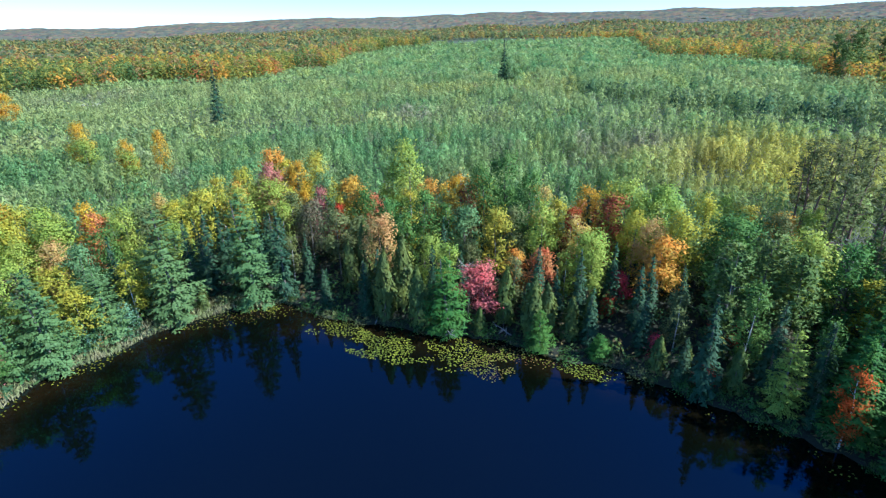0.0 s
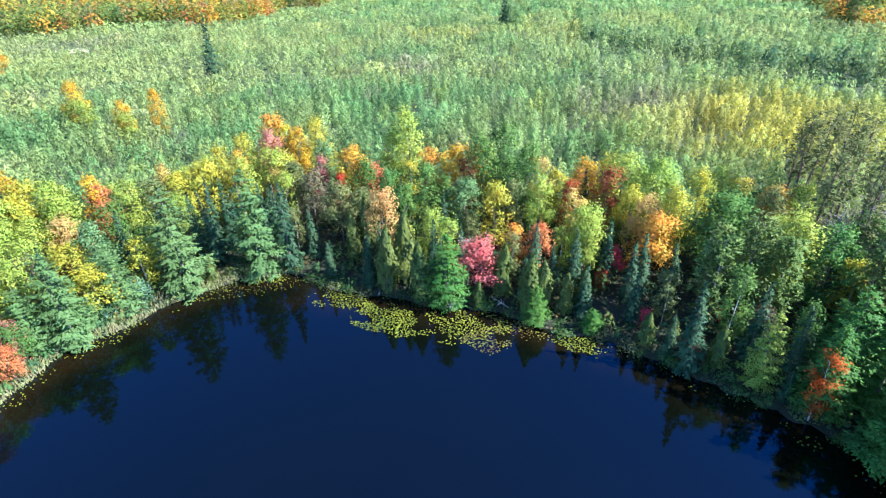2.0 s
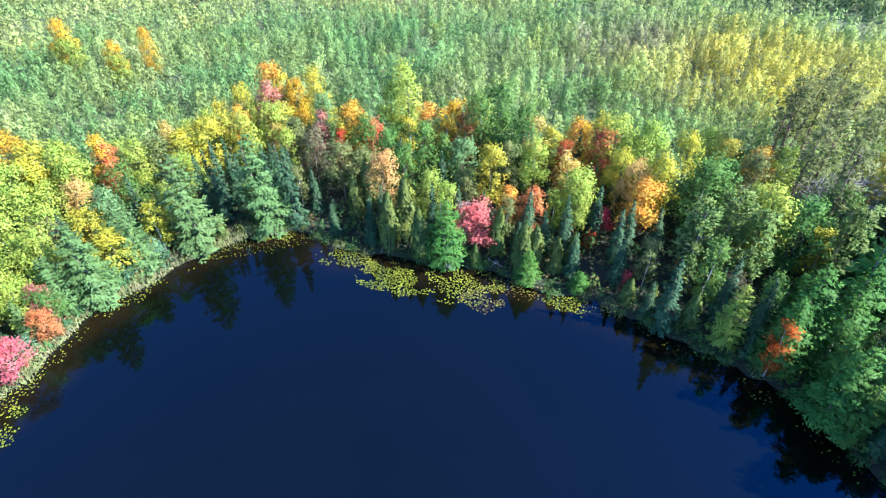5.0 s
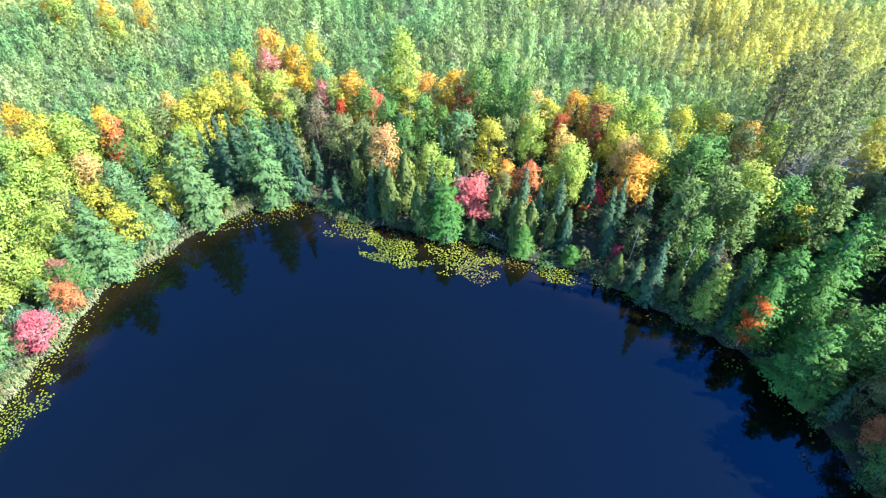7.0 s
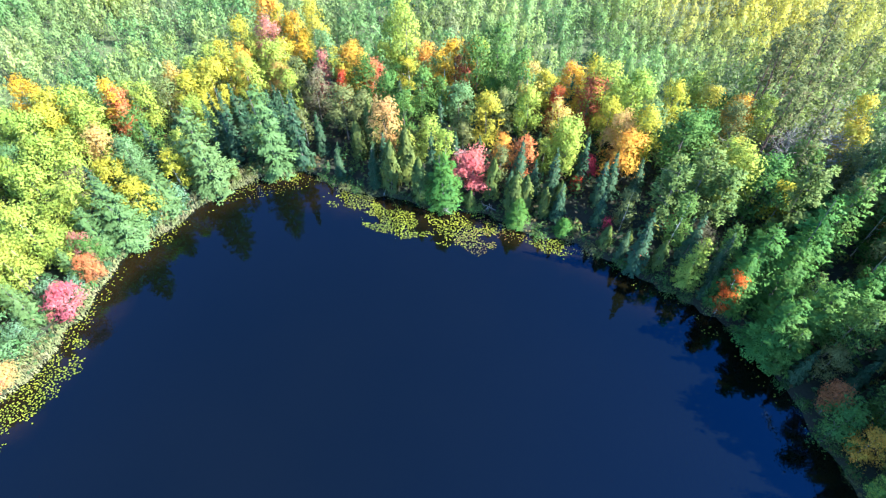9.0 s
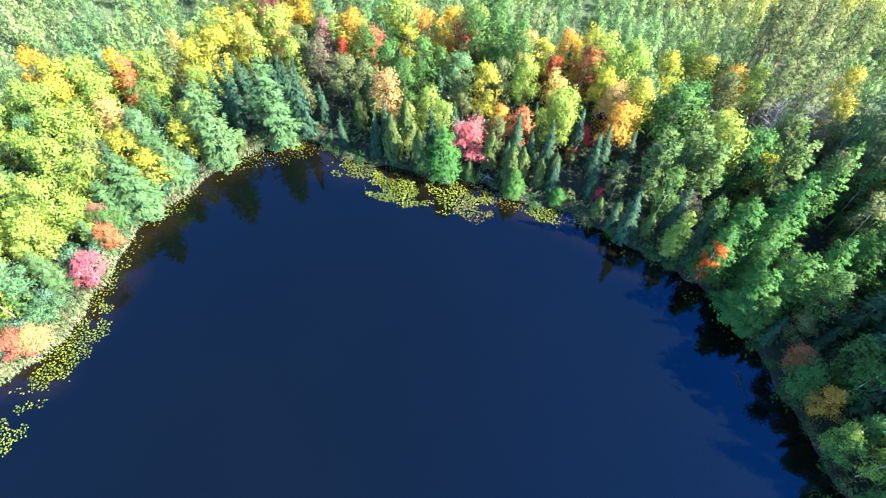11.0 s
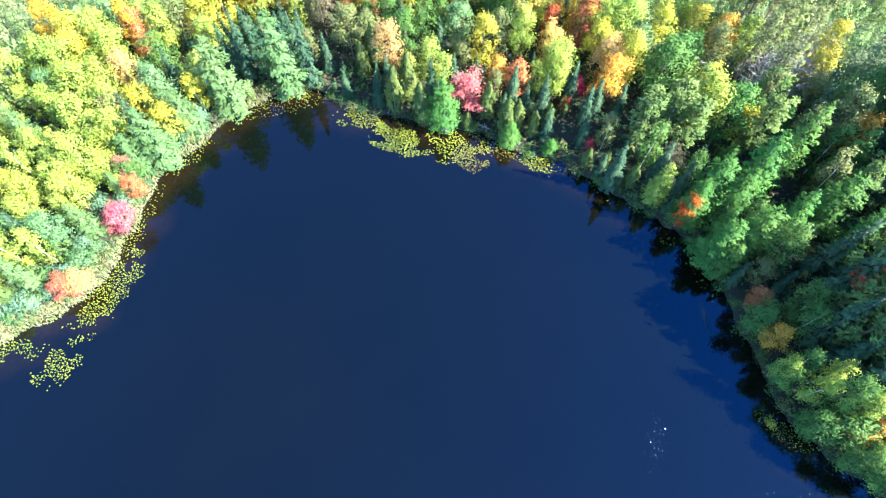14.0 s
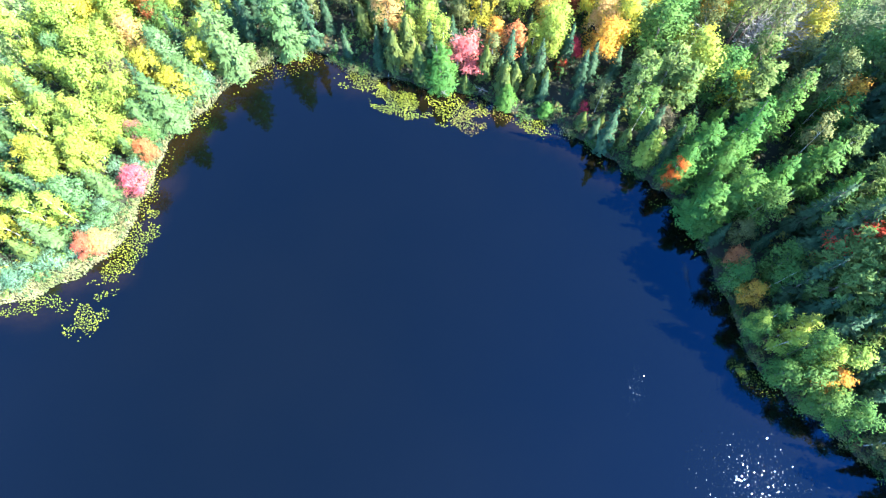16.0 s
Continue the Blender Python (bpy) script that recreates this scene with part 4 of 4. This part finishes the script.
stand("old_woods", x, y, rng.uniform(13, 20, len(x)), rng.uniform(7, 11, len(x)), old_tint(x, y), 60, 1.5, "old mixed woods in orange, gold and green", 0.12, False, 1.0)

x, y = scatter(-1900, 1900, 250, 1900, 12.5)
r = np.hypot(x, y)
keep = (r > border(x, y) + 165) & (r < 1750)
x, y = x[keep], y[keep]
# old-woods tints faded towards dull grey-green, painting in some distant haze
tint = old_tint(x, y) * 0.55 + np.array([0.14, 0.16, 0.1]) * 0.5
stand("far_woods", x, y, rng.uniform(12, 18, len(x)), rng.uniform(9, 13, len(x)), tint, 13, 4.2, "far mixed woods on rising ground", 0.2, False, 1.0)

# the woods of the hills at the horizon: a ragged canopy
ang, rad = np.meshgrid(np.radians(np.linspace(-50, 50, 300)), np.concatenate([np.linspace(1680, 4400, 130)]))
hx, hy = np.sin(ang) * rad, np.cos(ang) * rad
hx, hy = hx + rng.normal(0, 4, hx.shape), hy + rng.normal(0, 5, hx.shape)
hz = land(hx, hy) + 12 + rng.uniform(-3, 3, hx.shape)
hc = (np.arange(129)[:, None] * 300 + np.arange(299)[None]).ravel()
# tints blended towards bluish grey, so the haze of distance is in the colour
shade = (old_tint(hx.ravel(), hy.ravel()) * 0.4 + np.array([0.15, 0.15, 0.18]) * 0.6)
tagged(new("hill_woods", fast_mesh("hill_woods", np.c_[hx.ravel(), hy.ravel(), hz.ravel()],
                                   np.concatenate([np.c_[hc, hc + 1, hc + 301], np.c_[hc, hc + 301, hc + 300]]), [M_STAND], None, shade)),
       "wooded hills at the horizon, autumn colours greyed with painted haze", "hills", kind="stuff")

# the bare sandy bank in a clearing of the young stand
sand_k, sand_a = np.meshgrid(np.linspace(0, 1, 7), np.arange(18) * 2 * np.pi / 18, indexing="ij")
sand_x, sand_y = -192 + np.cos(sand_a) * sand_k * 6.5, 296 + np.sin(sand_a) * sand_k * 4
sand_z = land(sand_x, sand_y) + 1.9 * (1 - sand_k ** 2) * (0.75 + 0.35 * wavy(sand_x, sand_y, 4, 91)) - 0.25 * sand_k
row, col = np.meshgrid(np.arange(6), np.arange(18), indexing="ij")
sand_i, sand_j = (row * 18 + col).ravel(), (row * 18 + (col + 1) % 18).ravel()
tagged(new("sand_bank", fast_mesh("sand_bank", np.c_[sand_x.ravel(), sand_y.ravel(), sand_z.ravel()],
                                  np.concatenate([np.c_[sand_i, sand_j + 18, sand_j], np.c_[sand_i, sand_i + 18, sand_j + 18]]), [M_SAND], smooth=True)),
       "pale bare sand bank in a grassy clearing", "sand bank", kind="stuff")

# saplings and bushes that fill the belt under the tall trees
x, y = rng.uniform(-112, 105, 16000), rng.uniform(-22, 112, 16000)
d = inland(x, y)
keep = (d > 1.0) & (d < 40) & (rng.random(16000) < np.where((x > -44) & (d < 30), 0.18, 0.5))
x, y, d = x[keep], y[keep], d[keep]
greens = np.array([(0.06, 0.14, 0.05), (0.12, 0.2, 0.05), (0.05, 0.11, 0.055), (0.2, 0.22, 0.05), (0.15, 0.12, 0.05)])
tint = greens[rng.choice(5, len(x), p=[0.34, 0.26, 0.24, 0.1, 0.06])]
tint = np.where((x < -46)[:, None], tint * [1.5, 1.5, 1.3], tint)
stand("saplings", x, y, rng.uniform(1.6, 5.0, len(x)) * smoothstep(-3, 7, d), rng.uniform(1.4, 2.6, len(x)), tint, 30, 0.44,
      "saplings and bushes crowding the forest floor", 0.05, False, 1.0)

# ---- undergrowth, reeds and lily pads ----
x, y = rng.uniform(-110, 100, 60000), rng.uniform(-20, 110, 60000)
d = inland(x, y)
keep = (d > 0.1) & (d < 36) & (rng.random(60000) < np.where(d < 3, 1.0, 0.5))
x, y, d = x[keep], y[keep], d[keep]
n = len(x)
spot = np.c_[x, y, land(x, y) + rng.uniform(0.1, 1.0, n)]
v, t = blades(spot, np.array([0, 0, 1.0]) + rng.normal(0, 0.5, (n, 3)), rng.normal(0, 1, (n, 3)), rng.uniform(0.4, 0.9, n), rng.uniform(0.3, 0.6, n))
greens = np.array([(0.09, 0.16, 0.06), (0.14, 0.19, 0.06), (0.17, 0.14, 0.06), (0.07, 0.13, 0.05)])[rng.integers(0, 4, n)]
tagged(new("undergrowth", fast_mesh("undergrowth", v, t, [M_STAND], None, np.repeat(greens, 4, 0))),
       "low green and brown undergrowth on the forest floor", "undergrowth", kind="stuff")

x, y = rng.uniform(-90, -22, 110000), rng.uniform(15, 78, 110000)
d = inland(x, y)
keep = (d > -0.4) & (d < 2.1 + 1.1 * wavy(x, y, 9, 61) + 1.8 * np.exp(-((x + 41) / 8) ** 2)) & (x < -24)
x, y = x[keep], y[keep]
n = len(x)
lean = rng.normal(0, 0.35, (n, 3)) + np.array([0, 0, 1.0])
tall = rng.uniform(0.5, 1.15, n)
v, t = blades(np.c_[x, y, np.maximum(land(x, y), -0.1) + 0.42 * tall], rng.normal(0, 1, (n, 3)) * [1, 1, 0.3] + [0.3, -0.2, 0.3], lean, tall, 0.16)
tagged(new("reeds", fast_mesh("reeds", v, t, [M_REED])), "tan and green sedge along the west bank", "reeds", kind="stuff")


def lily_pads(cx, cy, rx, ry, turn, count, size=0.22, clumpy=0.4, faded=False):
    """A raft of lily pads: notched, slightly cupped leaves lying on the water."""
    step = math.sqrt(math.pi * rx * ry / (count * 1.3))
    u, w = np.meshgrid(np.arange(-rx * 1.15, rx * 1.15, step), np.arange(-ry * 1.15, ry * 1.15, step))
    u, w = u.ravel() + rng.normal(0, 0.3 * step, u.size), w.ravel() + rng.normal(0, 0.3 * step, w.size)
    q = np.hypot(u / rx, w / ry)
    ca, sa = math.cos(radians(turn)), math.sin(radians(turn))
    x, y = cx + u * ca - w * sa, cy + u * sa + w * ca
    keep = (inland(x, y) < -0.15) & (0.75 * wavy(x, y, 3.2, 71) + rng.normal(0, 0.3, len(x)) > -0.6 + 0.5 * clumpy + 2.0 * (q - 0.68))
    x, y = x[keep], y[keep]
    n = len(x)
    if not n:
        return
    spin = rng.uniform(0, 2 * np.pi, n)
    edge = np.radians(np.array([12, 60, 110, 160, 205, 250, 300, 348]))
    r = size * 0.5 * rng.uniform(0.6, 1.25, n)
    ring = np.stack([np.cos(edge + spin[:, None]) * r[:, None] * 1.12, np.sin(edge + spin[:, None]) * r[:, None]], -1)
    tilt = rng.normal(0, 0.12, (n, 2))
    z = 0.03 + np.abs((ring * tilt[:, None]).sum(-1)) + rng.uniform(0, 0.02, (n, 1))
    rim = np.concatenate([np.stack([x, y], -1)[:, None] + ring, z[..., None]], -1)
    hub = np.stack([x, y, 0.02 + 0 * x], -1)[:, None]
    verts = np.concatenate([hub, rim], 1).reshape(-1, 3)
    i = np.arange(n)[:, None] * 9
    tris = np.concatenate([i + [0, k, k + 1] for k in range(1, 8)])
    tagged(new("lily_pads", fast_mesh("lily_pads", verts, tris, [M_BROWN_PADS if faded else M_PADS])), "raft of brown fading lily pads" if faded else "raft of yellow-green lily pads floating on dark water", "lily pads",
           "lily rafts", "stuff")


for raft in ((-15, 65, 5.2, 2.3, -20, 255), (-8, 59.5, 5.4, 3.4, -30, 480), (3, 57.8, 6.0, 4.0, -22, 480), (11.5, 57, 4.5, 1.6, -25, 68),
             (18.2, 53.2, 3.6, 2.2, -15, 201), (-28.2, 71.3, 4.0, 1.4, 5, 100), (-36, 67.5, 6, 1.0, 42, 34), (-46.5, 56.5, 5, 1.4, 52, 60),
             (-51.5, 46.5, 5, 1.3, 80, 34), (-54.5, 29, 8.0, 2.9, 62, 480), (-53, 38, 4, 1.6, 80, 68), (-59, 17.3, 3.2, 3.0, 20, 201), (-68, 20, 6.5, 1.4, 8, 155)):
    lily_pads(*raft)
# third to fifth: sparse tiny pads in place of glints off the east shore
for raft in ((46.3, 6.6, 1.0, 0.8, 40, 60, 0.2, 0.0), (47.9, 5.6, 3.6, 1.6, -40, 130, 0.14, 0.0), (38.3, 37, 2.4, 1.2, -40, 20, 0.18), (30.5, 45, 5, 1.2, -42, 16, 0.18), (42, 29, 4, 1.0, -70, 12, 0.18), (-30, 69, 10, 2.4, 15, 116, 0.16, 0.0)):
    lily_pads(*raft)


for raft in ((5.5, 54.6, 3.4, 2.4, -25, 137), (9.5, 57.5, 4.5, 2.0, -25, 100), (-31, 69.5, 9, 2.0, 20, 60), (-53.2, 41, 7, 1.5, 80, 40)):
    lily_pads(*raft, 0.2, 0.1, True)


# wavelets where a breeze touches the water: small tilted faces, of which some catch the sun
def wavelets(cx, cy, rx, ry, turn, count, size=0.7):
    a, q = rng.uniform(0, 2 * np.pi, count), np.sqrt(rng.random(count)) * rng.uniform(0.3, 1.2, count)
    ca, sa = math.cos(radians(turn)), math.sin(radians(turn))
    u, w = np.cos(a) * q * rx, np.sin(a) * q * ry
    x, y = cx + u * ca - w * sa, cy + u * sa + w * ca
    keep = inland(x, y) < -0.6
    x, y = x[keep], y[keep]
    n = len(x)
    slope = np.c_[rng.normal(0.13, 0.14, n), rng.normal(-0.1, 0.14, n), np.ones(n)]
    v, t = blades(np.c_[x, y, np.full(n, 0.012)], slope, np.c_[rng.normal(0.2, 0.2, n), np.ones(n), np.zeros(n)], size * rng.uniform(0.16, 0.42, n), size * rng.uniform(0.12, 0.26, n), 0.0)
    tagged(new("wavelets", fast_mesh("wavelets", v, t, [M_RIPPLE])), "small wavelets glinting in the sun on the pond", "wavelets", kind="stuff")


wavelets(45.0, -8.8, 9.5, 6.5, -20, 1100, 0.66)
wavelets(29.3, 4.5, 1.7, 5.0, -12, 100, 0.7)
wavelets(47.6, 5.4, 3.4, 1.6, -40, 520, 0.9)
wavelets(41.0, 22.8, 0.7, 2.8, 0, 110, 0.9)


# ---- dead wood ----
def dead_tree(x, y, tall, lean, label, branches=16, least=0.5, name="dead_tree", seed=0, turn=0, spread=1.0):
    """A bare weathered tree: a leaning trunk and its broken branches."""
    x, y = ashore(x, y, least) if least > 0 else (x, y)
    trunk = tall_trunk(tall, 0.11, 0, (), 6, seed)[0]
    r = np.random.default_rng(seed)
    foot = tagged(new(name), label, "dead tree", "dead trees")
    foot.matrix_basis = pose(x, y, max(float(land(x, y)), 0.0), 0, lean, turn)
    stem = new("trunk", fast_mesh("dead_trunk", *trunk, [M_DEAD]))
    stem.parent = foot
    for k in range(branches):
        z, a, size = tall * r.uniform(0.3, 0.97), r.uniform(0, 6.28), spread * tall * r.uniform(0.14, 0.3)
        p = np.array([0, 0, z])
        q = p + np.array([math.cos(a), math.sin(a), r.uniform(0.0, 0.7)]) * size * 0.55
        e = q + np.array([math.cos(a + r.normal(0, 0.5)), math.sin(a + r.normal(0, 0.5)), r.uniform(0.0, 0.9)]) * size * 0.5
        f = q + np.array([math.cos(a + 1), math.sin(a + 1), r.uniform(0.0, 0.9)]) * size * 0.35
        ob = new("branch", fast_mesh("dead_branch", *join([limb([p, q, e], [0.05, 0.035, 0.012], 4), limb([q, f], [0.03, 0.01], 4)]), [M_DEAD]))
        ob.parent = stem
    return foot


dead_tree(-10, 66.4, 3.4, -58, "bleached fallen snag with bare branches at the water", 12, 0.0, "fallen_snag", 1, 250)
dead_tree(3.8, 67.6, 8.6, 3, "grey dead tree with bare twigs", 18, 0.5, seed=2)
dead_tree(48.5, 67.5, 9, 5, "grey dead tree with bare twigs", 44, 0.5, seed=3, spread=1.5)
dead_tree(62, 64.5, 12, 8, "grey dead tree with bare twigs", 60, 0.5, seed=4, spread=1.5)
dead_tree(59, 66.5, 11, -6, "grey dead tree with bare twigs", 60, 0.5, seed=5, spread=1.5)
for k in range(9):
    dead_tree(57 + 1.9 * k + 2.2 * math.sin(k * 2.1), 61.5 + 1.5 * k + 2.4 * math.cos(k * 3.3), 9.5 + (k * 5 % 4), 5 * math.sin(k * 1.7), "grey leafless tree in a thicket of bare twigs", 34, 0.5, seed=20 + k, spread=1.4)
dead_tree(-33.5, 100, 12, 6, "white bare birch stem leaning among the maples", 9, 0.5, seed=6)
dead_tree(-32.3, 99, 11, 9, "white bare birch stem leaning among the maples", 8, 0.5, seed=7)
dead_tree(9.5, 61.5, 3.2, 50, "bleached fallen snag with bare branches at the water", 10, 0.3, "fallen_snag", 8, 200)
dead_tree(1.5, 63.5, 3.5, 70, "bleached fallen snag with bare branches at the water", 9, 0.3, "fallen_snag", 10, 260)
